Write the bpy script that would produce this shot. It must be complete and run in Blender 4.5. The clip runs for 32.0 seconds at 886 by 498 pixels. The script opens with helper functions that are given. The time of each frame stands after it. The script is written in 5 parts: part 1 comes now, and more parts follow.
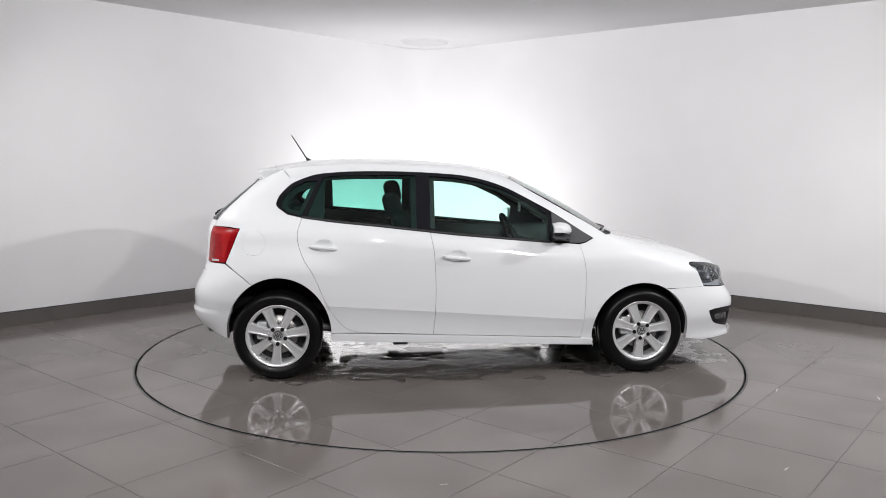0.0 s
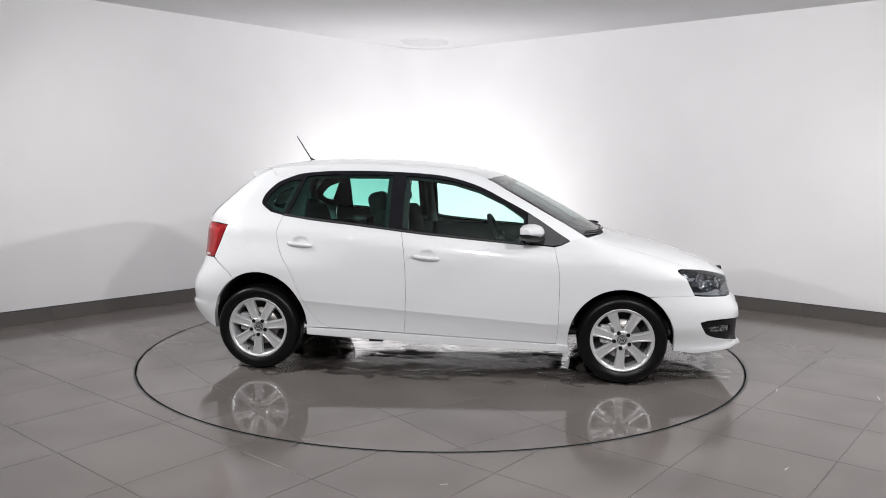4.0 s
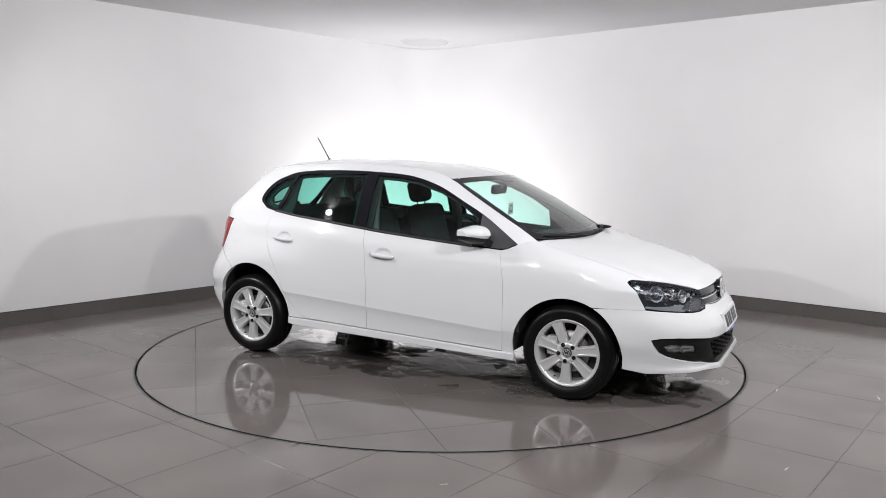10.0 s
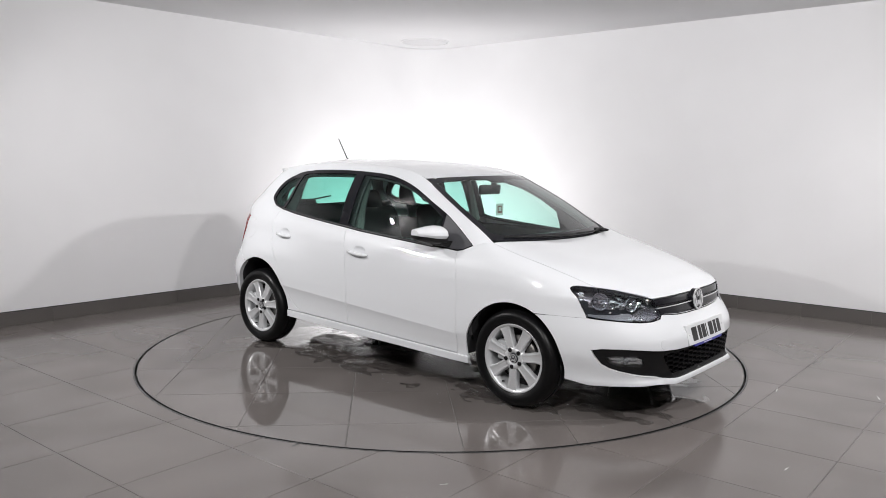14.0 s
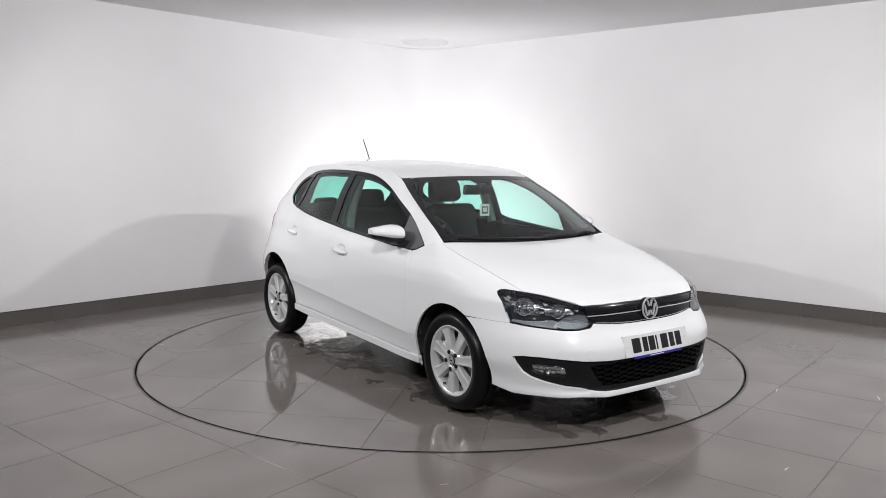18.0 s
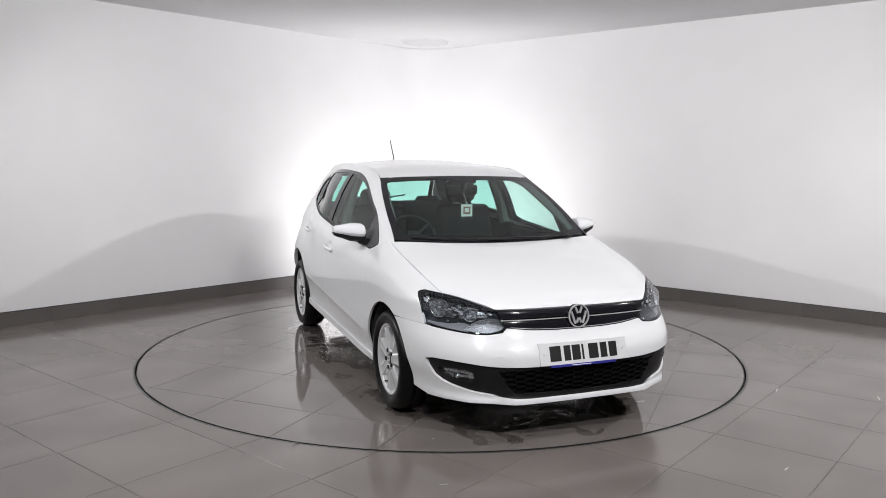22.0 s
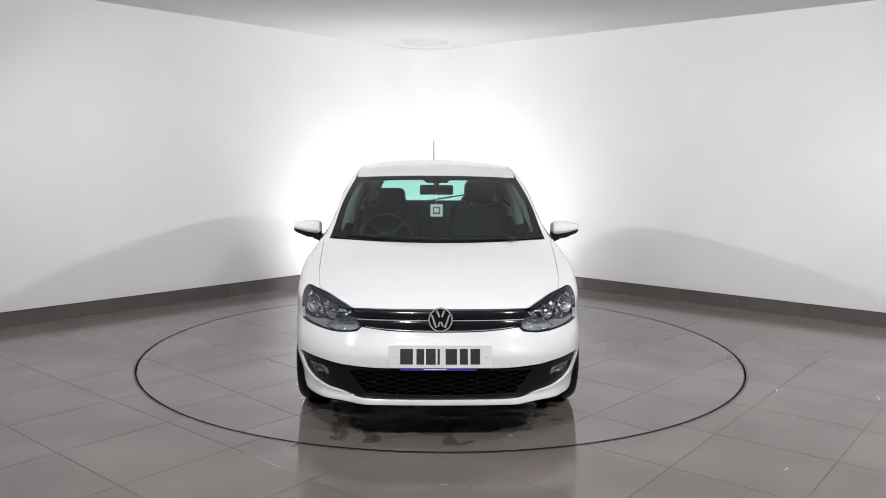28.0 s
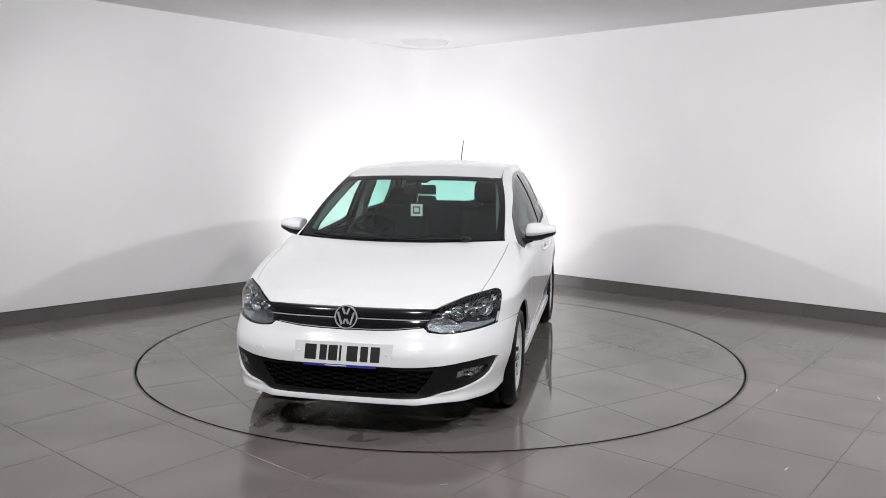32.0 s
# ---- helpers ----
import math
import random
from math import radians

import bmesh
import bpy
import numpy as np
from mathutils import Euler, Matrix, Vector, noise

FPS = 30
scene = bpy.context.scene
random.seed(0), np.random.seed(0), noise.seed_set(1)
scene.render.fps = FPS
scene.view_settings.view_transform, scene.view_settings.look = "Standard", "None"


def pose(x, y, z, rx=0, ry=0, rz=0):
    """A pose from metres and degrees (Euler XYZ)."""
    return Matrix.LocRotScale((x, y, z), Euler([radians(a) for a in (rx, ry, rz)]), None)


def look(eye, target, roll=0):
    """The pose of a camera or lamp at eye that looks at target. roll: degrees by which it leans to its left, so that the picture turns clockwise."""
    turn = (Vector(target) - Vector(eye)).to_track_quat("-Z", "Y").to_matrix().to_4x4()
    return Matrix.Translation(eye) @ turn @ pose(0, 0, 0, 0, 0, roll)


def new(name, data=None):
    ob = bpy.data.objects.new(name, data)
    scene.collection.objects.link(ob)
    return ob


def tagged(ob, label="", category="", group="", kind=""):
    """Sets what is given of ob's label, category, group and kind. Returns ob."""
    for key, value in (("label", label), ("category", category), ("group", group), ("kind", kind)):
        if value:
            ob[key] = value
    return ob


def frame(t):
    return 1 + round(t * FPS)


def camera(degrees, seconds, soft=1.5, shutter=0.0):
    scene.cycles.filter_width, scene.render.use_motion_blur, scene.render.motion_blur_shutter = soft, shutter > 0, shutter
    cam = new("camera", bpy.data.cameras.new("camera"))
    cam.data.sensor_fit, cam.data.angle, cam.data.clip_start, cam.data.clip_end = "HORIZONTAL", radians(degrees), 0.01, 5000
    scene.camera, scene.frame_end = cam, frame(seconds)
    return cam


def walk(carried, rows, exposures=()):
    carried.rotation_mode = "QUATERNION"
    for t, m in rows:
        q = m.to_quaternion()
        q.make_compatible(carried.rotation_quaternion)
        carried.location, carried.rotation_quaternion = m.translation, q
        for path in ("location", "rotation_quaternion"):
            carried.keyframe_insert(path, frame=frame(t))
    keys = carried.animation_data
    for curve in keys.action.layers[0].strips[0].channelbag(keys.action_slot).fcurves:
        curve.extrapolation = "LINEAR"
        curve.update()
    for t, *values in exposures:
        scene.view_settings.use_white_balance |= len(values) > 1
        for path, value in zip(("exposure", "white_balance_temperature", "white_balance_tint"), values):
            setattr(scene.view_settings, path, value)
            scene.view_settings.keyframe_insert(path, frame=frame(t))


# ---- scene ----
# ---- camera: on a stand, still ----
cam = camera(59.31, 32.0, soft=0.75)
STAND = look((0, -5.983, 1.455), (0.0112, -0.0223, 0.7696), 0.402)
walk(cam, [(0, STAND), (32, STAND)])

# heading of the turntable, in degrees, at each time
HEADINGS = [(0, 5.56), (6, -14.38), (9, -24.31), (13, -37.69), (19, -58.07), (23, -71.54), (28, -88.69), (32, -102.34)]

# ---- light ----
world = bpy.data.worlds.new("world")
scene.world = world
world.use_nodes = True
world.node_tree.nodes["Background"].inputs[0].default_value = (.9, .95, 1, 1)
world.node_tree.nodes["Background"].inputs[1].default_value = .02


def lamp(name, eye, target, watts, size, tall=None, spread=180, colour=(1, .982, .985)):
    data = bpy.data.lights.new(name, "AREA")
    data.energy, data.color, data.spread = watts, colour, radians(spread)
    data.shape, data.size = ("RECTANGLE" if tall else "DISK"), size
    if tall:
        data.size_y = tall
    ob = new(name, data)
    ob.matrix_world = look(eye, target)
    return ob


def downlight(x, y, watts, cone, target):
    """A recessed round downlight."""
    data = bpy.data.lights.new("downlight", "SPOT")
    data.energy, data.color, data.shadow_soft_size = watts, (1, .985, .985), .12
    data.spot_size, data.spot_blend = radians(cone), 1.0
    ob = new("downlight", data)
    ob.matrix_world = look((x, y, 2.83), target)
    return ob


# box lights along the ceiling on the near side of the turntable
for x, y, watts, cone in ((-.4, -4.5, 58, 180), (1.9, -4.4, 52, 180), (-2.3, -3.7, 22, 180), (-3.75, -1.15, 35, 120), (3.6, -1.8, 52, 150)):
    lamp("ceiling_light", (x, y, 2.80), (x * .25, y * .1 + .3, .9), watts, .24, .10, cone)
# flood light on the floor behind the turntable, turned to the corner
lamp("flood_light", (-.30, 2.40, .30), (-.30, 4.4, 1.15), 40, 1.0, .25)
# downlight near the right-hand wall
downlight(4.35, -.25, 110, 120, (4.5, .1, 0))
scene.view_settings.exposure = 0.02
# ---- materials ----
def material(name, colour, rough=.5, metal=0.0, coat=0.0, spec=.5, noise_scale=0, vary=.0, bump=0.0, rough_vary=0.0, detail_scale=0, octaves=5):
    """Principled, with colour and gloss that vary at two scales and a fine relief."""
    m = bpy.data.materials.new(name)
    m.use_nodes = True
    t = m.node_tree
    p = t.nodes["Principled BSDF"]
    p.inputs["Base Color"].default_value = (*colour, 1)
    p.inputs["Roughness"].default_value = rough
    p.inputs["Metallic"].default_value = metal
    p.inputs["Coat Weight"].default_value = coat
    p.inputs["Coat Roughness"].default_value = .03
    p.inputs["Specular IOR Level"].default_value = spec
    if noise_scale:
        co = t.nodes.new("ShaderNodeTexCoord")
        big, fine = t.nodes.new("ShaderNodeTexNoise"), t.nodes.new("ShaderNodeTexNoise")
        big.inputs["Scale"].default_value, fine.inputs["Scale"].default_value = noise_scale, detail_scale or noise_scale * 14
        big.inputs["Detail"].default_value = fine.inputs["Detail"].default_value = octaves
        for nz in (big, fine):
            t.links.new(co.outputs["Object"], nz.inputs["Vector"])
        add = t.nodes.new("ShaderNodeMath")
        add.operation = "ADD"
        t.links.new(big.outputs["Fac"], add.inputs[0])
        t.links.new(fine.outputs["Fac"], add.inputs[1])
        if vary:
            mp = t.nodes.new("ShaderNodeMapRange")
            mp.inputs[1].default_value, mp.inputs[2].default_value = .7, 1.3
            mp.inputs[3].default_value, mp.inputs[4].default_value = 1 - vary, 1 + vary
            mul = t.nodes.new("ShaderNodeVectorMath")
            mul.operation = "SCALE"
            mul.inputs[0].default_value = colour
            t.links.new(add.outputs[0], mp.inputs[0])
            t.links.new(mp.outputs[0], mul.inputs["Scale"])
            t.links.new(mul.outputs[0], p.inputs["Base Color"])
        if rough_vary:
            mr = t.nodes.new("ShaderNodeMapRange")
            mr.inputs[1].default_value, mr.inputs[2].default_value = .7, 1.3
            mr.inputs[3].default_value, mr.inputs[4].default_value = max(.01, rough - rough_vary), rough + rough_vary
            t.links.new(add.outputs[0], mr.inputs[0])
            t.links.new(mr.outputs[0], p.inputs["Roughness"])
        if bump:
            bp = t.nodes.new("ShaderNodeBump")
            bp.inputs["Strength"].default_value, bp.inputs["Distance"].default_value = bump, .004
            t.links.new(fine.outputs["Fac"], bp.inputs["Height"])
            t.links.new(bp.outputs[0], p.inputs["Normal"])
    return m


def glass(name, tint, gloss_rough=.0, base=.06, steep=5):
    """A thin pane: tinted see-through, with a clear reflection that grows at grazing angles."""
    m = bpy.data.materials.new(name)
    m.use_nodes = True
    t = m.node_tree
    t.nodes.remove(t.nodes["Principled BSDF"])
    tr, gl = t.nodes.new("ShaderNodeBsdfTransparent"), t.nodes.new("ShaderNodeBsdfGlossy")
    tr.inputs[0].default_value = (*tint, 1)
    gl.inputs["Roughness"].default_value = gloss_rough
    lw, mix = t.nodes.new("ShaderNodeLayerWeight"), t.nodes.new("ShaderNodeMixShader")
    power, scale = t.nodes.new("ShaderNodeMath"), t.nodes.new("ShaderNodeMath")
    power.operation, scale.operation = "POWER", "MULTIPLY_ADD"
    power.inputs[1].default_value, scale.inputs[1].default_value, scale.inputs[2].default_value = steep, .92 - base, base
    t.links.new(lw.outputs["Facing"], power.inputs[0])
    t.links.new(power.outputs[0], scale.inputs[0])
    t.links.new(scale.outputs[0], mix.inputs[0])
    t.links.new(tr.outputs[0], mix.inputs[1])
    t.links.new(gl.outputs[0], mix.inputs[2])
    t.links.new(mix.outputs[0], t.nodes["Material Output"].inputs[0])
    return m


M_WALL = material("white wall paint", (.84, .84, .85), .55, noise_scale=.7, vary=.016, detail_scale=2.3, octaves=1)
M_DARKWALL = material("dark grey wall paint", (.11, .11, .113), .7, noise_scale=.7, vary=.05, detail_scale=6)
M_CEIL = material("white ceiling paint", (.82, .82, .83), .7, noise_scale=.7, vary=.012, detail_scale=2.3, octaves=1)
M_BASE = material("grey baseboard tile", (.117, .108, .101), .35, noise_scale=1.2, vary=.08, detail_scale=2.6, octaves=0)
M_BASE_EDGE = material("dark edge of the baseboard", (.022, .021, .021), .5)
M_TILE = material("polished grey porcelain", (.150, .134, .127), .155, spec=.42, noise_scale=1.7, vary=.09, detail_scale=2.9, octaves=0)
M_TILEWET = material("polished wet grey porcelain", (.154, .139, .132), .055, noise_scale=1.7, vary=.09, detail_scale=2.9, octaves=0)
M_GROUT = material("dark joint filler", (.120, .109, .102), .45, noise_scale=3, vary=.40, octaves=2)
M_RIM_RING = material("steel edging of the turntable", (.12, .12, .12), .35, metal=.8)
M_PAINT = material("white car paint", (.72, .735, .755), .35, coat=1.0, spec=.15)
M_BLACK = material("black glossy trim", (.010, .010, .013), .10)
M_TRIM = material("dark satin window trim", (.007, .007, .010), .07, spec=.4)
M_SAIL = material("dark grey grained plastic", (.050, .050, .056), .5, noise_scale=40, vary=.1, bump=.1)
M_HONEY = material("black grille plastic", (.004, .004, .0045), .38, spec=.14)
M_FROST = material("ribbed grey lamp glass", (.27, .275, .29), .18, metal=.9, noise_scale=50, vary=.2, bump=1.0, detail_scale=150)
M_FACETDARK = material("dim lamp reflector", (.66, .67, .70), .12, metal=1.0, noise_scale=30, bump=1.0, detail_scale=110)
M_PLASTIC = material("black grained plastic", (.0065, .0065, .007), .45, spec=.25, noise_scale=40, vary=.1, bump=.15)
# floor pan grey, raised above black so its reflection in the floor is paler
M_PAN = material("lightened grey underbody", (.17, .17, .175), .6, noise_scale=4, vary=.3, octaves=2)
M_UNDER = material("black underbody", (.035, .035, .037), .7)
M_RUBBER = material("tyre rubber", (.004, .004, .0044), .36, spec=.22, noise_scale=12, vary=.15, bump=.05)
M_SEAL = material("black rubber seal", (.014, .014, .015), .5)
M_ALLOY = material("silver alloy", (.64, .65, .66), .28, metal=.40)
M_DISC = material("brake disc iron", (.30, .29, .28), .35, metal=.9, noise_scale=30, rough_vary=.1)
M_CHROME = material("chrome", (.85, .86, .88), .06, metal=1.0)
M_BADGE = material("bright badge chrome", (.95, .96, .97), .10, metal=.65)
M_GLASS = glass("clear green-tinted glass", (.72, .92, .86), 0, .045)
M_GLASS_REAR = glass("darker green-tinted glass", (.40, .70, .63), 0, .045)
M_SCREEN = glass("windscreen glass", (.71, .91, .86), .03, .075, 3.6)
M_LENS = glass("clear lamp lens", (.90, .93, .96))
M_RED = material("red lamp lens", (.25, .003, .006), .16, spec=.3, noise_scale=14, vary=.35)
M_REDCORE = material("bright red lamp core", (.34, .006, .007), .2, coat=.3)
M_FACET = material("faceted lamp reflector", (.88, .89, .90), .16, metal=1.0, noise_scale=30, bump=1.0, detail_scale=110)
M_LAMPBLACK = material("dark lamp housing", (.045, .048, .054), .25, metal=.3)
M_HOUSING = material("grey lamp housing", (.11, .115, .125), .22, metal=.7)
M_LAMPGREY = material("grey lamp bezel", (.52, .53, .54), .25, metal=.2)
M_GUIDE = material("pale lamp shelf", (.33, .335, .35), .2, metal=.3)
M_FABRIC = material("charcoal seat fabric", (.0065, .0068, .0075), .9, noise_scale=9, vary=.18, detail_scale=40, octaves=1)
M_DASH = material("charcoal dashboard skin", (.022, .0235, .025), .6, noise_scale=20, vary=.12, octaves=1)
M_PILLAR = material("mid grey pillar trim", (.17, .175, .17), .8, noise_scale=40, vary=.05, octaves=1)
M_LINERDARK = material("charcoal inner trim", (.022, .022, .024), .7, noise_scale=20, vary=.1, octaves=1)
M_LINER = material("light grey headlining", (.45, .46, .45), .9, noise_scale=40, vary=.05)
M_MIRROR = material("mirror glass", (.8, .82, .83), .02, metal=1.0)
M_PLATE = material("white number plate", (.64, .65, .66), .35)
M_INK = material("black plate ink", (.012, .012, .012), .4)
M_BLUE = material("blue plate strip", (.022, .024, .22), .35)
M_CARD = material("white card", (.75, .74, .72), .6)
M_CARDRED = material("red and brown print", (.24, .055, .04), .6)
M_CORD = material("white cord", (.6, .6, .58), .8)
M_WHITEMARK = material("white print", (.7, .7, .72), .5)
M_DAMP = glass("damp film", (.93, .925, .92), .06, .08, 3.4)


def piece_tone(m, spread):
    """Lets the tone differ a little from piece to piece."""
    t = m.node_tree
    scale = next(n for n in t.nodes if n.type == "VECT_MATH")
    link = scale.inputs["Scale"].links[0]
    info, mp, mul = t.nodes.new("ShaderNodeObjectInfo"), t.nodes.new("ShaderNodeMapRange"), t.nodes.new("ShaderNodeMath")
    mp.inputs[3].default_value, mp.inputs[4].default_value = 1 - spread, 1 + spread
    mul.operation = "MULTIPLY"
    source = link.from_socket
    t.links.new(info.outputs["Random"], mp.inputs[0])
    t.links.new(source, mul.inputs[0])
    t.links.new(mp.outputs[0], mul.inputs[1])
    t.links.new(mul.outputs[0], scale.inputs["Scale"])


piece_tone(M_TILE, .05)
piece_tone(M_TILEWET, .05)
piece_tone(M_BASE, .08)
# ---- tools ----
def part(name, me, mat, parent=None, label="", kind=""):
    """Links a mesh or a bmesh as ONE object under its thing or part."""
    if isinstance(me, bmesh.types.BMesh):
        b, me = me, bpy.data.meshes.new(name)
        b.to_mesh(me)
        b.free()
    if mat:
        me.materials.clear()
        me.materials.append(mat)
    ob = new(name, me)
    if parent:
        ob.parent = parent
    return tagged(ob, label=label, kind=kind)


def thing(name, label, category, group="", kind=""):
    ob = new(name)
    ob.empty_display_size = .1
    return tagged(ob, label, category, group, kind)


def mesh(name, verts, faces, smooth=True, normals=None):
    me = bpy.data.meshes.new(name)
    me.from_pydata([tuple(v) for v in verts], [], [tuple(f) for f in faces])
    me.update()
    if smooth:
        me.polygons.foreach_set("use_smooth", [True] * len(me.polygons))
    if normals is not None:
        me.normals_split_custom_set_from_vertices([tuple(n) for n in normals])
    return me


def flip(m, p):
    return (p[0], m * p[1], p[2])


def catmull(pts, n=6, closed=False):
    """A smooth line through the points."""
    k = len(pts)
    out = []
    for i in range(k if closed else k - 1):
        p = [pts[j % k] if closed else pts[min(max(j, 0), k - 1)] for j in (i - 1, i, i + 1, i + 2)]
        for s in range(n):
            t = s / n
            out.append(tuple(.5 * (2 * b + (c - a) * t + (2 * a - 5 * b + 4 * c - d) * t * t + (3 * b - a - 3 * c + d) * t ** 3)
                             for a, b, c, d in zip(*p)))
    return out if closed else out + [tuple(pts[-1])]


def ring_area(p):
    return .5 * sum(p[i - 1][0] * p[i][1] - p[i][0] * p[i - 1][1] for i in range(len(p)))


def resample(p, h):
    out = []
    for i in range(len(p)):
        a, b = p[i], p[(i + 1) % len(p)]
        k = max(1, math.ceil(math.hypot(b[0] - a[0], b[1] - a[1]) / h))
        out += [(a[0] + (b[0] - a[0]) * s / k, a[1] + (b[1] - a[1]) * s / k) for s in range(k)]
    clean = []
    for q in out:
        if not clean or math.hypot(q[0] - clean[-1][0], q[1] - clean[-1][1]) > 1e-4:
            clean.append(q)
    if math.hypot(clean[0][0] - clean[-1][0], clean[0][1] - clean[-1][1]) < 1e-4:
        clean.pop()
    return clean


def inset(p, d):
    """The ring moved inwards by d (a ring that turns left)."""
    out, n = [], len(p)
    for i in range(n):
        a, b, c = p[i - 1], p[i], p[(i + 1) % n]
        e1, e2 = Vector((b[0] - a[0], b[1] - a[1])), Vector((c[0] - b[0], c[1] - b[1]))
        n1, n2 = Vector((-e1.y, e1.x)).normalized(), Vector((-e2.y, e2.x)).normalized()
        m = n1 + n2
        m = m / max(.5, m.length_squared / 2) if m.length > 1e-6 else n1
        out.append((b[0] + m.x * d, b[1] + m.y * d))
    return out


def inside(ring, pts):
    """Which of the points lie in the ring."""
    r = np.array(ring)
    x, y = pts[:, 0][:, None], pts[:, 1][:, None]
    x0, y0 = r[:, 0][None], r[:, 1][None]
    x1, y1 = np.roll(r[:, 0], -1)[None], np.roll(r[:, 1], -1)[None]
    cross = ((y0 > y) != (y1 > y)) & (x < (x1 - x0) * (y - y0) / np.where(y1 == y0, 1e-12, y1 - y0) + x0)
    return cross.sum(1) % 2 == 1


def panel(name, outline, surf, mat, parent, m=1, h=.035, holes=(), depth=.014, gap=.0011, lift=0.0, label="", bevel=.0015, up=1, lines=()):
    """A sheet cut along outline (and holes) out of the surface surf(p, q), with rounded edges turned inwards. m: -1 for the right side."""
    rings = []
    for k, r in enumerate((outline, *holes)):
        r = resample(r, h * .8)
        if (ring_area(r) < 0) != (k > 0):
            r.reverse()
        rings.append((inset(r, gap + bevel), inset(r, gap)))
    verts, edges = [], []
    for r, _ in rings:
        o = len(verts)
        verts += r
        edges += [(o + i, o + (i + 1) % len(r)) for i in range(len(r))]
    for ln in lines:
        ln = [p for p, k in zip(ln, inside(inset(rings[0][0], .004), np.array(ln))) if k]
        o = len(verts)
        verts += ln
        edges += [(o + i, o + i + 1) for i in range(len(ln) - 1) if math.dist(ln[i], ln[i + 1]) < .08]
    a = np.array(rings[0][0])
    lo, hi = a.min(0), a.max(0)
    gx, gy = np.meshgrid(np.arange(lo[0], hi[0], h), np.arange(lo[1], hi[1], h))
    gx[1::2] += h / 2
    g = np.stack([gx.ravel(), gy.ravel()], 1)
    ok = inside(rings[0][0], g)
    for r, _ in rings[1:]:
        ok &= ~inside(r, g)
    g = g[ok]
    b = np.array(verts)
    if len(g):
        g = g[np.array([((b - p) ** 2).sum(1).min() > (.45 * h) ** 2 for p in g])]
    verts += [tuple(p) for p in g]
    from mathutils.geometry import delaunay_2d_cdt
    v2, _, tris, orig, _, _ = delaunay_2d_cdt([Vector(v) for v in verts], edges, [], 0, 1e-7)
    cen = np.array([[sum(v2[i][0] for i in t) / 3, sum(v2[i][1] for i in t) / 3] for t in tris])
    keep = inside(rings[0][0], cen)
    for r, _ in rings[1:]:
        keep &= ~inside(r, cen)
    tris = [t for t, k in zip(tris, keep) if k]

    def at(p):
        return Vector(surf(p[0], p[1]))

    def normal(p):
        e = 1e-3
        return (up * (at((p[0] + e, p[1])) - at((p[0] - e, p[1]))).cross(at((p[0], p[1] + e)) - at((p[0], p[1] - e)))).normalized()

    pos, nor = [], []
    for p in v2:
        n = normal(p)
        pos.append(at(p) + n * lift)
        nor.append(n)
    faces = []
    for t in tris:
        n = (pos[t[1]] - pos[t[0]]).cross(pos[t[2]] - pos[t[0]])
        faces.append(tuple(t) if n.dot(nor[t[0]]) > 0 else (t[0], t[2], t[1]))
    index = {}
    for i, src in enumerate(orig):
        for s in src:
            index[s] = i
    o = 0
    if depth:
        for r, outer in rings:
            n = len(r)
            top = [index[o + i] for i in range(n)]
            first = len(pos)
            for i in range(n):
                nn = nor[top[i]]
                p1 = at(outer[i]) + nn * lift
                out = p1 - pos[top[i]]
                out = (out - nn * out.dot(nn)).normalized() if out.length > 1e-9 else nn
                pos += [p1 - nn * bevel, p1 - nn * bevel, p1 - nn * depth]
                nor += [(nn + out * 1.2).normalized(), out, out]
            for i in range(n):
                j = (i + 1) % n
                a0, b0, a1, b1 = top[i], top[j], first + 3 * i, first + 3 * j
                for f in ((a0, a1, b1, b0), (a1 + 1, a1 + 2, b1 + 2, b1 + 1)):
                    fn = (pos[f[1]] - pos[f[0]]).cross(pos[f[2]] - pos[f[0]])
                    faces.append(f if fn.dot(nor[a1]) > 0 else tuple(reversed(f)))
            o += n
    if m < 0:
        pos = [Vector((p.x, -p.y, p.z)) for p in pos]
        nor = [Vector((n.x, -n.y, n.z)) for n in nor]
        faces = [tuple(reversed(f)) for f in faces]
    me = mesh(name, pos, faces, True, nor)
    return part(name, me, mat, parent, label)


def box(bm, size, at=(0, 0, 0), rot=(0, 0, 0), bevel=0.0, segs=2):
    r = bmesh.ops.create_cube(bm, size=1.0, matrix=pose(*at, *rot) @ Matrix.Diagonal((*size, 1)))
    if bevel:
        es = list({e for v in r["verts"] for e in v.link_edges})
        bmesh.ops.bevel(bm, geom=es, offset=bevel, segments=segs, profile=.5, affect="EDGES")
    return bm


def rod(bm, a, b, r, r2=None, segs=12):
    a, b = Vector(a), Vector(b)
    d = b - a
    bmesh.ops.create_cone(bm, cap_ends=True, segments=segs, radius1=r, radius2=r if r2 is None else r2, depth=d.length,
                          matrix=Matrix.Translation((a + b) / 2) @ d.to_track_quat("Z", "Y").to_matrix().to_4x4())
    return bm


def lathe(name, profile, segs=64, axis="y", smooth=True):
    """A turned mesh: profile of (radius, along the axis)."""
    vs, fs, n = [], [], len(profile)
    for i in range(segs):
        a = 2 * math.pi * i / segs
        for r, t in profile:
            vs.append((r * math.cos(a), t, r * math.sin(a)) if axis == "y" else (r * math.cos(a), r * math.sin(a), t))
    for i in range(segs):
        for k in range(n - 1):
            a, b = i * n + k, ((i + 1) % segs) * n + k
            fs.append((a, a + 1, b + 1, b) if axis == "y" else (a, b, b + 1, a + 1))
    return mesh(name, vs, fs, smooth)


def soften(ob, angle=40):
    ob.data.polygons.foreach_set("use_smooth", [True] * len(ob.data.polygons))
    ob.data.set_sharp_from_angle(angle=radians(angle))
    return ob


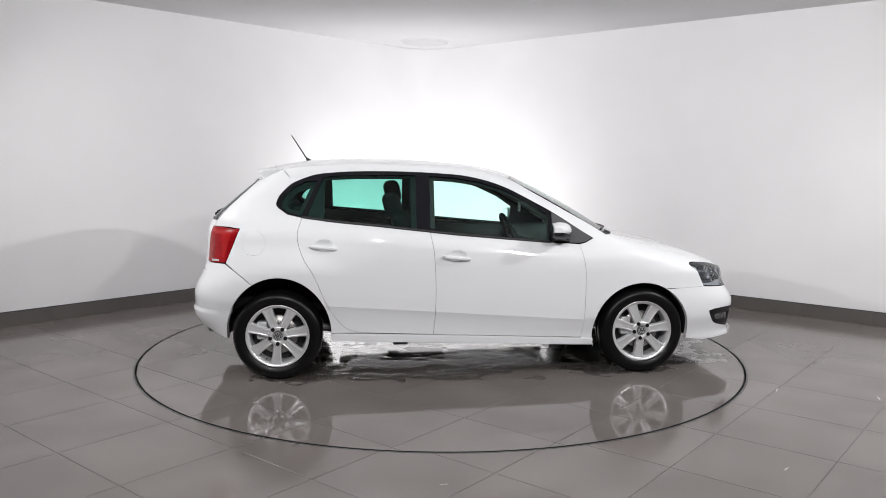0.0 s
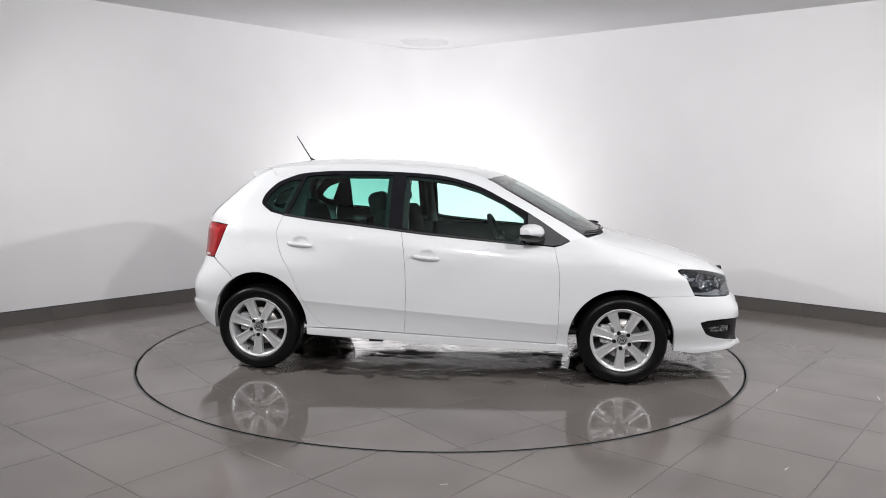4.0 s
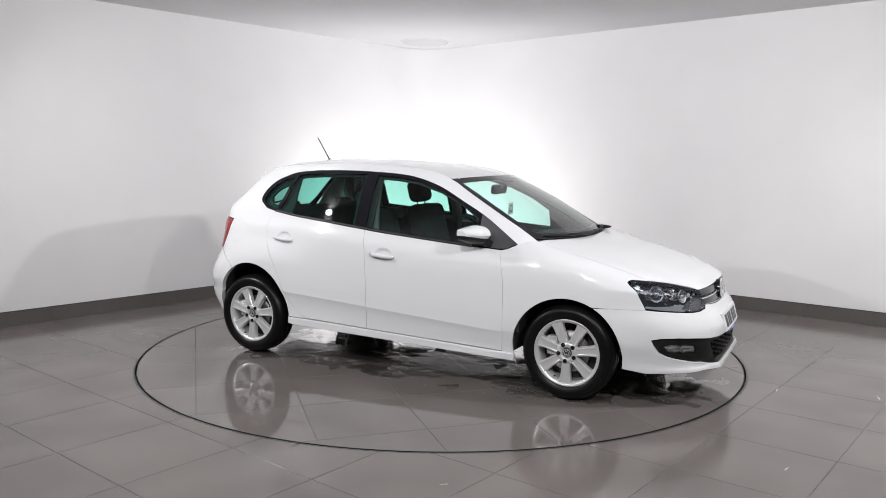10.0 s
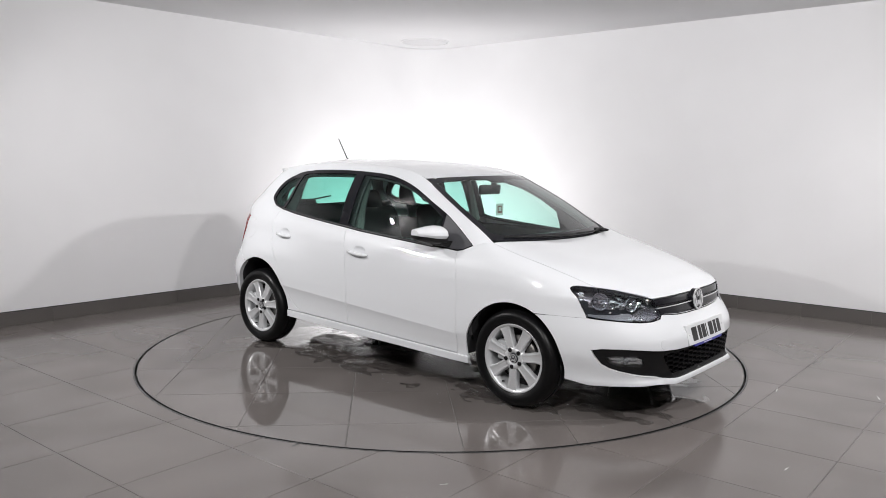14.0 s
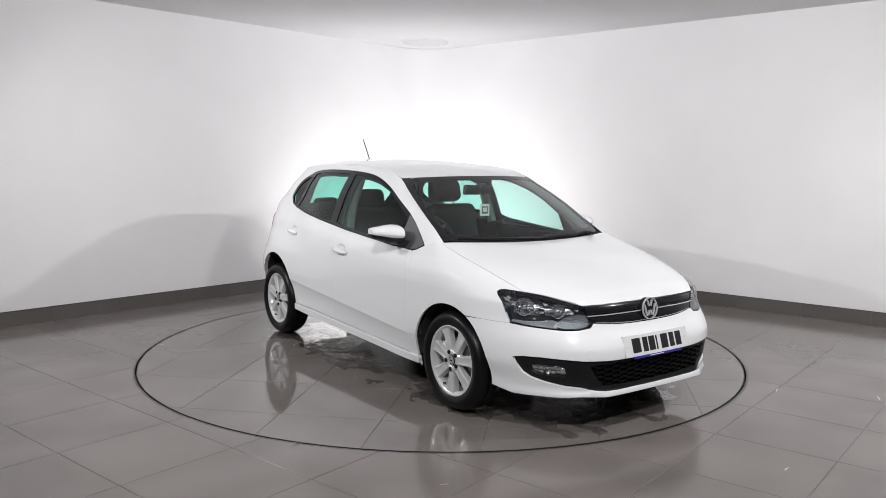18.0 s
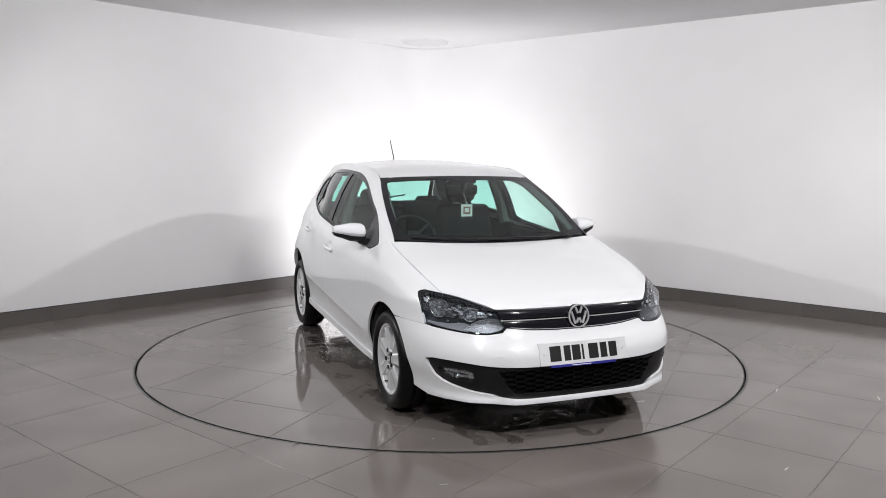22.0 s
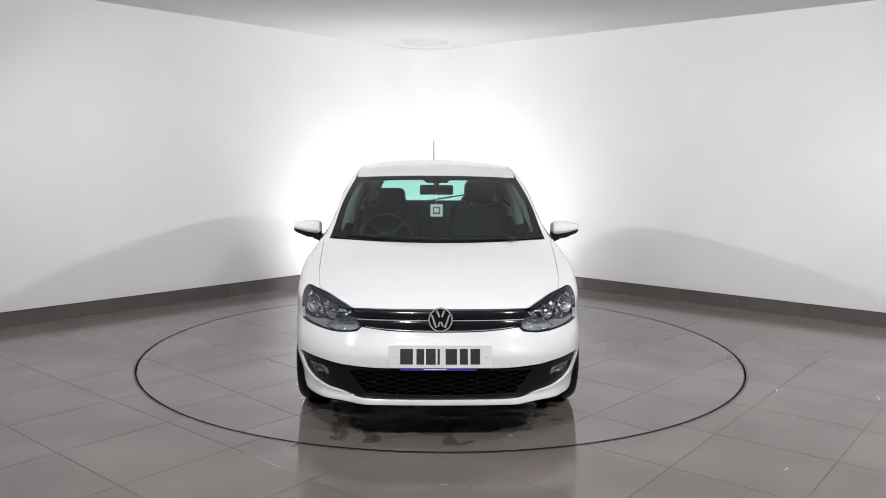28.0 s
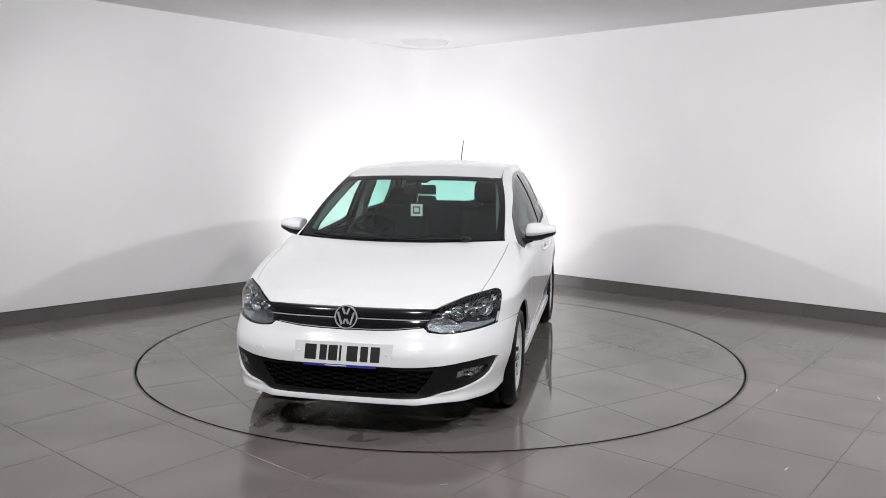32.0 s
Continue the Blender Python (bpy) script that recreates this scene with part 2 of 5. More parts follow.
def round_box(name, size, at, mat, parent, rot=(0, 0, 0), bevel=.01, segs=3, label=""):
    bm = bmesh.new()
    box(bm, size, at, rot, min(bevel, min(size) * .49), segs)
    return soften(part(name, bm, mat, parent, label))
# ---- room ----
CORNER = Vector((-.224, 4.405))
LEFT, RIGHT = Vector((-math.cos(radians(47.1)), -math.sin(radians(47.1)))), Vector((math.cos(radians(40.46)), -math.sin(radians(40.46))))
CEILING, REACH_L, REACH_R, CURVE = 2.86, 10.5, 10.5, .55
FAR_CORNER = CORNER + LEFT * REACH_L + RIGHT * REACH_R


def corner_line():
    """The back corner in plan: two straight walls and the rounded turn between them."""
    a, b = CORNER + LEFT * CURVE, CORNER + RIGHT * CURVE
    return [tuple((1 - t) ** 2 * a + 2 * t * (1 - t) * CORNER + t * t * b) for t in [i / 16 for i in range(17)]]


def wall_between(name, line, z0, z1, thick, mat, out, label):
    """A wall along a plan line; out: metres by which its back stands off."""
    vs, fs = [], []
    n = len(line)
    for i, p in enumerate(line):
        q0, q1 = Vector(line[max(0, i - 1)]), Vector(line[min(n - 1, i + 1)])
        d = (q1 - q0).normalized()
        nn = Vector((-d.y, d.x)) * out
        for z in (z0, z1):
            vs += [(p[0], p[1], z), (p[0] + nn.x * thick, p[1] + nn.y * thick, z)]
    for i in range(n - 1):
        a, b = 4 * i, 4 * i + 4
        fs += [(a, b, b + 2, a + 2), (a + 1, a + 3, b + 3, b + 1), (a + 2, b + 2, b + 3, a + 3), (a, a + 1, b + 1, b)]
    fs += [(0, 2, 3, 1), (4 * n - 4, 4 * n - 3, 4 * n - 1, 4 * n - 2)]
    ob = part(name, mesh(name, vs, fs, True), mat, None, label, "structure")
    ob.data.set_sharp_from_angle(angle=radians(30))
    return ob


curve = corner_line()
left_end, right_end = CORNER + LEFT * REACH_L, CORNER + RIGHT * REACH_R
wall_between("wall_back", [tuple(left_end)] + curve + [tuple(right_end)], 0, CEILING, .15, M_WALL, 1, "smooth white painted studio walls meeting in a rounded corner")
wall_between("wall_side", [tuple(right_end), tuple(FAR_CORNER)], 0, CEILING, .15, M_DARKWALL, 1, "plain dark grey wall behind the camera")
wall_between("wall_front", [tuple(FAR_CORNER), tuple(left_end)], 0, CEILING, .15, M_DARKWALL, 1, "plain dark grey wall behind the camera")


def shifted(line, d):
    """The plan line moved into the room by d."""
    c = (CORNER + FAR_CORNER) / 2
    out = []
    for i, p in enumerate(line):
        q0, q1 = Vector(line[max(0, i - 1)]), Vector(line[min(len(line) - 1, i + 1)])
        t = (q1 - q0).normalized()
        n = Vector((-t.y, t.x))
        n = n if n.dot(c - Vector(p)) > 0 else -n
        out.append((p[0] + n.x * d, p[1] + n.y * d))
    return out


line = shifted([tuple(left_end)] + curve + [tuple(right_end)], .012)
baseboard = wall_between("baseboard", line, 0, .126, .010, M_BASE_EDGE, 1, "dark grey tiled baseboard along the white walls")


def skirting_tiles(end, along, length):
    """Skirting tiles of one wall, set proud of the dark backing, with thin joints."""
    inward = Vector((-along.y, along.x))
    inward = inward if inward.dot((CORNER + FAR_CORNER) / 2 - end) > 0 else -inward
    verts = [(u, v, z) for u in (.0006, .5989) for v in (.0125, .0190) for z in (.001, .1195)]
    faces = [(0, 1, 3, 2), (4, 6, 7, 5), (0, 4, 5, 1), (2, 3, 7, 6), (1, 5, 7, 3), (0, 2, 6, 4)]
    shared = None
    for i in range(int(length / .5995)):
        base = end + along * (.5995 * i)
        if shared is None:
            world = [base + along * u + inward * v for u, v, z in verts]
            shared = mesh("tile", [(p.x - base.x, p.y - base.y, q[2]) for p, q in zip(world, verts)], faces, False)
            shared.materials.append(M_BASE)
        piece = new("tile", shared)
        piece.location = (base.x, base.y, 0)
        piece.parent = baseboard


skirting_tiles(CORNER + LEFT * .60, LEFT, 7.8)
skirting_tiles(CORNER + RIGHT * .60, RIGHT, 7.8)

bm = bmesh.new()
for z, flipped in ((CEILING, True), (CEILING + .15, False)):
    vs = [bm.verts.new((p[0], p[1], z)) for p in (left_end + LEFT * .3, CORNER - (LEFT + RIGHT) * .4, right_end + RIGHT * .3, FAR_CORNER + (LEFT + RIGHT) * .3)]
    bm.faces.new(vs if not flipped else list(reversed(vs)))
bmesh.ops.recalc_face_normals(bm, faces=bm.faces)
part("ceiling", bm, M_CEIL, None, "flat white painted ceiling", "structure")

# round cover in the ceiling near the corner
cover = thing("ceiling_cover", "flat round pale grey cover set in the white ceiling", "ceiling fitting")
part("plate", lathe("plate", [(0, -.012), (.24, -.012), (.262, -.008), (.27, 0)], 48, "z"), material("pale grey cover", (.72, .72, .73), .5), cover)
part("rim", lathe("rim", [(.272, 0), (.274, -.010), (.282, -.012), (.29, -.008), (.292, 0)], 48, "z"), M_CEIL, cover)
cover.matrix_basis = pose(-.217, 3.60, CEILING - .001)

# ---- floor ----
DISC_R, TILE = 2.236, .5995


def tile_ring(cx, cy, s, ang, circle, outer, gap=.0015):
    """One square tile as a plan ring, cut by the turntable's circle."""
    c, n = math.cos(ang), math.sin(ang)
    half = s / 2 - gap
    ring = [(cx + c * x - n * y, cy + n * x + c * y) for x, y in ((-half, -half), (half, -half), (half, half), (-half, half))]
    fine = resample(ring, .03)
    r = [math.hypot(*p) for p in fine]
    if (min(r) > circle if outer else max(r) < circle):
        return ring
    if (max(r) < circle if outer else min(r) > circle):
        return None
    return cut_by_circle(ring, circle, outer)


def cut_by_circle(ring, R, outer):
    """The part of a square outside (or inside) the circle about the origin; the arc is followed in short steps."""
    pts = []
    n = len(ring)

    def ok(p):
        return (math.hypot(*p) > R) == outer
    for i in range(n):
        a, b = ring[i], ring[(i + 1) % n]
        if ok(a):
            pts.append((a, 0))
        dx, dy = b[0] - a[0], b[1] - a[1]
        A, B, C = dx * dx + dy * dy, 2 * (a[0] * dx + a[1] * dy), a[0] ** 2 + a[1] ** 2 - R * R
        q = B * B - 4 * A * C
        if q > 0:
            for t in sorted(((-B - math.sqrt(q)) / (2 * A), (-B + math.sqrt(q)) / (2 * A))):
                if 0 < t < 1:
                    p = (a[0] + dx * t, a[1] + dy * t)
                    pts.append((p, 2 if ok((a[0] + dx * (t - .001), a[1] + dy * (t - .001))) else 1))
    out = []
    k = len(pts)
    if k < 3:
        return None
    for i in range(k):
        p, c = pts[i]
        out.append(p)
        if c == 2:   # leaves the kept side here: follow the arc to the next entry
            e = pts[(i + 1) % k][0]
            a0, a1 = math.atan2(p[1], p[0]), math.atan2(e[1], e[0])
            d = (a1 - a0 + math.pi) % (2 * math.pi) - math.pi
            m = max(1, int(abs(d) * R / .03))
            out += [(R * math.cos(a0 + d * s / m), R * math.sin(a0 + d * s / m)) for s in range(1, m)]
    return out


def slab(name, ring, z, thick, mat, parent, bevel=.0012):
    """A flat piece with eased upper edges."""
    if ring_area(ring) < 0:
        ring = list(reversed(ring))
    top = inset(ring, bevel)
    n = len(ring)
    vs = [(p[0], p[1], z) for p in top] + [(p[0], p[1], z - bevel * .7) for p in ring] + [(p[0], p[1], z - thick) for p in ring]
    fs = [tuple(range(n))]
    for i in range(n):
        j = (i + 1) % n
        fs += [(n + i, n + j, j, i), (2 * n + i, 2 * n + j, n + j, n + i)]
    return part(name, mesh(name, vs, fs, False), mat, parent)


def lay_tiles(parent, origin, ang, circle, outer, reach, mat, test=None):
    c, s = math.cos(ang), math.sin(ang)
    k = int(reach / TILE) + 2
    for i in range(-k, k + 1):
        for j in range(-k, k + 1):
            x, y = (i + .5) * TILE, (j + .5) * TILE
            cx, cy = origin[0] + c * x - s * y, origin[1] + s * x + c * y
            if test and not test(cx, cy):
                continue
            if not test and math.hypot(cx, cy) > reach:
                continue
            ring = tile_ring(cx, cy, TILE, ang, circle, outer)
            if ring and abs(ring_area(ring)) > 2e-4:
                slab("tile", ring, 0, .010, mat, parent)


def in_room(x, y):
    p = Vector((x, y)) - CORNER
    # coordinates along the two walls
    det = LEFT.x * RIGHT.y - LEFT.y * RIGHT.x
    a, b = (p.x * RIGHT.y - p.y * RIGHT.x) / det, (LEFT.x * p.y - LEFT.y * p.x) / det
    return -.4 < a < REACH_L + .4 and -.4 < b < REACH_R + .4


# bed under the tiles, with the turntable's pit
bm = bmesh.new()
corners = [left_end + LEFT * .3, CORNER - (LEFT + RIGHT) * .4, right_end + RIGHT * .3, FAR_CORNER + (LEFT + RIGHT) * .3]
seg = 96
inner = [bm.verts.new(((DISC_R + .006) * math.cos(2 * math.pi * i / seg), (DISC_R + .006) * math.sin(2 * math.pi * i / seg), -.0022)) for i in range(seg)]
rim = [bm.verts.new((30 * math.cos(2 * math.pi * i / seg), 30 * math.sin(2 * math.pi * i / seg), -.0022)) for i in range(seg)]
pit = [bm.verts.new((v.co.x, v.co.y, -.06)) for v in inner]
for i in range(seg):
    j = (i + 1) % seg
    bm.faces.new((inner[i], rim[i], rim[j], inner[j]))
    bm.faces.new((pit[i], inner[i], inner[j], pit[j]))
bm.faces.new(pit)
floor = part("floor", bm, M_GROUT, None, "polished grey porcelain tile floor with a round turntable let in", "structure")
# ---- turntable ----
turntable = thing("turntable", "large round turntable tiled in grey porcelain, wet under the car", "turntable")
part("bed", lathe("bed", [(0, -.0022), (DISC_R - .013, -.0022), (DISC_R - .011, -.04)], 128, "z", False), M_GROUT, turntable)
part("edging", lathe("edging", [(DISC_R - .0135, -.004), (DISC_R - .0135, .0003), (DISC_R - .011, .0003), (DISC_R - .011, -.04)], 160, "z", False), M_RIM_RING, turntable, "thin dark steel edging")
part("surround", lathe("surround", [(DISC_R + .002, -.04), (DISC_R + .002, .0003), (DISC_R + .010, .0003), (DISC_R + .010, -.004)], 160, "z", False), M_RIM_RING, floor)
# ---- body shape: plan outlines at each height ----
def smooth_table(xs, ys):
    """A monotone cubic through the given knots."""
    xs, ys = list(xs), list(ys)
    n = len(xs)
    d = [(ys[i + 1] - ys[i]) / (xs[i + 1] - xs[i]) for i in range(n - 1)]
    m = [d[0]] + [0 if d[i - 1] * d[i] <= 0 else 2 * d[i - 1] * d[i] / (d[i - 1] + d[i]) for i in range(1, n - 1)] + [d[-1]]

    def value(x):
        if x <= xs[0]:
            return ys[0] + m[0] * (x - xs[0])
        if x >= xs[-1]:
            return ys[-1] + m[-1] * (x - xs[-1])
        i = max(k for k in range(n - 1) if xs[k] <= x)
        h = xs[i + 1] - xs[i]
        t = (x - xs[i]) / h
        return ((1 + 2 * t) * (1 - t) ** 2 * ys[i] + t * (1 - t) ** 2 * h * m[i]
                + t * t * (3 - 2 * t) * ys[i + 1] + t * t * (t - 1) * h * m[i + 1])
    return value


def ease(a, b, x):
    t = min(1, max(0, (x - a) / (b - a)))
    return t * t * (3 - 2 * t)


half_width = smooth_table([.15, .19, .25, .32, .38, .425, .445, .457, .50, .60, .76, .86, .91, .96, 1.02, 1.10, 1.20, 1.30, 1.36, 1.42],
                          [.755, .784, .797, .804, .8120, .8225, .8280, .8312, .8355, .839, .840, .834, .821, .795, .768, .738, .696, .640, .600, .545])
nose = smooth_table([.15, .19, .22, .26, .32, .40, .46, .52, .57, .61, .65, .69, .72, .76, .80, .85, .90, .945, .99],
                    [1.125, 1.158, 1.158, 1.140, 1.146, 1.148, 1.142, 1.112, 1.082, 1.066, 1.060, 1.046, .985, .88, .765, .590, .382, .205, .045])
tail = smooth_table([.18, .26, .34, .40, .436, .454, .54, .60, .68, .80, .95, 1.04, 1.15, 1.31, 1.40],
                    [.64, .70, .758, .792, .796, .784, .782, .765, .725, .705, .700, .655, .535, .345, .23])


def side_y(x, z):
    """Half width of the body at x between -1 and 1."""
    xs = x - x ** 3 / 3
    up = ease(.55, .85, z) * (1 - ease(1.0, 1.32, z))
    zz = z + .10 * (xs + .13) * up + .065 * (x + .126) * (1 - ease(.48, .62, z)) * ease(.24, .34, z)
    g = ease(.92, 1.2, zz)
    taper = g * (.035 * max(0, x + .35) ** 2 + .12 * max(0, -.35 - x) ** 2)
    width, f = half_width(zz), 1 - ease(.78, .98, abs(x))
    if f and zz < .56:
        # doors: upright above the pressed edge, tucked in below it
        door = .8345 + (half_width(.56) - .8345) * ease(.449, .56, zz) if zz > .449 else .8345 - .036 * (1 - math.exp((zz - .449) / .10))
        width += (door - width) * f
    # the shoulder draws in behind the rear doors
    taper += .056 * ease(-.40, -1.0, x) * ease(.69, .93, z) * (1 - .8 * ease(1.05, 1.30, z))
    return width - taper


POW_FRONT, POW_REAR = 3.3, 3.0


def round_front(z):
    """How square the nose is in plan: the bumper is squarer than the lamps above it."""
    return POW_FRONT + .22 * (1 - ease(.50, .64, z))


def round_rear(z):
    return POW_REAR + .2 + .55 * (1 - ease(.62, .76, z)) + 1.6 * ease(.98, 1.12, z)


def arc_table(a, b, n, count=600):
    ths, qs = [0.0], [0.0]
    px, py = 0.0, b
    for i in range(1, count + 1):
        t = i / count
        th = math.pi / 2 * t ** 3 * (10 - 15 * t + 6 * t * t)
        x, y = a * math.sin(th) ** (2 / n), b * max(0, math.cos(th)) ** (2 / n)
        qs.append(qs[-1] + math.hypot(x - px, y - py))
        ths.append(th)
        px, py = x, y
    return np.array(qs), np.array(ths)


FRONT_Q, FRONT_TH = arc_table(1.1, .83, POW_FRONT)
REAR_Q, REAR_TH = arc_table(.75, .83, POW_REAR)
QF, QR = 1 + float(FRONT_Q[-1]), -1 - float(REAR_Q[-1])   # the middle of the nose and of the tail


def body(q, z):
    """The outer skin: q runs along the plan outline (x itself between -1 and 1), the car's near side at +y."""
    if q > QF:
        x, y, z = body(2 * QF - q, z)
        return x, -y, z
    if q < QR:
        x, y, z = body(2 * QR - q, z)
        return x, -y, z
    if q > 1:
        th, a, b, n = float(np.interp(q - 1, FRONT_Q, FRONT_TH)), max(nose(z), .001), side_y(1, z), round_front(z)
        x, y = 1 + a * math.sin(th) ** (2 / n), b * max(0, math.cos(th)) ** (2 / n)
        low = 1 - ease(.235, .30, z)
        if low:
            # the lip under the intake: straight across, then cut back at an angle
            lip = 1 + min(a * max(0, 1 - (y / b) ** 4) ** .25, a - .014 - .60 * max(0, y - .39))
            x += (lip - x) * low * (1 - ease(.50, .66, y))
        return x, y, z
    if q < -1:
        th, a, b, n = float(np.interp(-1 - q, REAR_Q, REAR_TH)), max(tail(z), .001), side_y(-1, z), round_rear(z)
        return -1 - a * math.sin(th) ** (2 / n), b * max(0, math.cos(th)) ** (2 / n), z
    return q, side_y(q, z), z


def hood_z(x, y):
    """Height of the bonnet over (x, y), on the same outlines."""
    lo, hi = .60, .985
    for _ in range(40):
        z = (lo + hi) / 2
        n = round_front(z)
        if (max(0, x - 1) / max(nose(z), 1e-4)) ** n + (abs(y) / side_y(1, z)) ** n < 1:
            lo = z
        else:
            hi = z
    return z
# ---- car ----
car = thing("car", "white five-door hatchback with silver seven-spoke alloy wheels and a wet body", "car")
HUB_F, HUB_R, HUB_Z, TYRE_R = 1.307, -1.163, .293, .293


def skin_xz(x, z):
    """The skin over the side plane (x, z)."""
    if x > 1:
        n = round_front(z)
        f = 1 - (min(x - 1, .999 * nose(z)) / max(nose(z), .001)) ** n
        return x, side_y(1, z) * max(f, 0) ** (1 / n), z
    if x < -1:
        n = round_rear(z)
        f = 1 - (min(-1 - x, .999 * tail(z)) / max(tail(z), .001)) ** n
        return x, side_y(-1, z) * max(f, 0) ** (1 / n), z
    return x, side_y(x, z), z


def skin_hood(x, y):
    u = min(1, abs(y) / .66)
    return x, y, hood_z(x, y) + .014 * (1 - u * u) * ease(1.2, 1.6, x) * (1 - ease(1.92, 2.03, x))


def skin_q(x, z):
    """The outline's q at a given x of nose or tail."""
    if x > 1:
        th = math.asin(min(1, (x - 1) / nose(z)) ** (round_front(z) / 2))
        return 1 + float(np.interp(th, FRONT_TH, FRONT_Q))
    th = math.asin(min(1, (-1 - x) / tail(z)) ** (round_rear(z) / 2))
    return -1 - float(np.interp(th, REAR_TH, REAR_Q))


def arch(cx, cz, rx, rz, a0, a1, n=26):
    return [(cx + rx * math.cos(radians(a0 + (a1 - a0) * i / n)), cz + rz * math.sin(radians(a0 + (a1 - a0) * i / n))) for i in range(n + 1)]


SEAM = catmull([(1.085, .715), (1.32, .702), (1.565, .684), (1.70, .664), (1.764, .651)], 5)
LAMP_TOP = [(1.819, .755), (1.857, .759), (1.965, .750), (2.05, .736), (2.12, .715), (2.19, .691), (2.206, .686)]
LAMP_LOW = [(2.256, .596), (2.236, .575), (2.165, .566), (2.09, .566), (1.935, .578), (1.85, .584), (1.788, .590)]
LAMP_OUT = [(1.768, .650), (1.761, .700), (1.769, .726), (1.788, .746)]


def crease(d):
    """The edge pressed low into the doors, as a line d above it."""
    return [(x, .449 - .065 * (x + .126) + d) for x in [-1.0 + .03 * i for i in range(68)]]


DOOR_FRONT = [(.878, .256), (.890, .34), (.894, .45), (.896, .60), (.895, .70), (.886, .77), (.872, .83), (.858, .893)]
DOOR_MID = [(-.135, .291), (-.124, .42), (-.120, .576), (-.124, .72), (-.134, .85), (-.157, .979)]
DOOR_REAR = catmull([(-.594, .307), (-.697, .329), (-.77, .392), (-.841, .508), (-.922, .697), (-.981, .79), (-1.018, .881), (-1.029, .97), (-1.003, 1.062)], 4)
BELT = [(.96, .931), (.90, .903), (.85, .897), (.652, .906), (.335, .932), (-.012, .962), (-.142, .977), (-.496, 1.016), (-.801, 1.042), (-.999, 1.067), (-1.10, 1.088)]
GLASS_TOP = [(-1.162, 1.13), (-1.176, 1.155), (-1.154, 1.211), (-1.078, 1.287), (-.985, 1.329), (-.901, 1.353), (-.78, 1.366), (-.651, 1.373), (-.334, 1.374), (.005, 1.357),
             (.181, 1.330), (.356, 1.276), (.531, 1.189), (.707, 1.094), (.879, .983), (.945, .943)]
ARCH_F, ARCH_R = (1.298, .283, .343, .347), (-1.155, .298, .343, .384)


def belt_between(x0, x1):
    xs = [p[0] for p in BELT][::-1]
    zs = [p[1] for p in BELT][::-1]
    n = max(2, int(abs(x1 - x0) / .08))
    return [(x0 + (x1 - x0) * i / n, float(np.interp(x0 + (x1 - x0) * i / n, xs, zs))) for i in range(n + 1)]


GRILLE_LOW = [(2.256, .594), (2.40, .582), (2.52, .577), (QF, .576)]
BEZEL_TOP = [(1.760, .418), (1.82, .429), (1.925, .431), (2.04, .425), (2.154, .414), (2.30, .407), (2.422, .405), (QF, .405)]
BEZEL_LOW = [(1.775, .385), (1.808, .337), (1.85, .314), (1.912, .297), (2.05, .272), (2.22, .250), (2.36, .242), (QF, .240)]


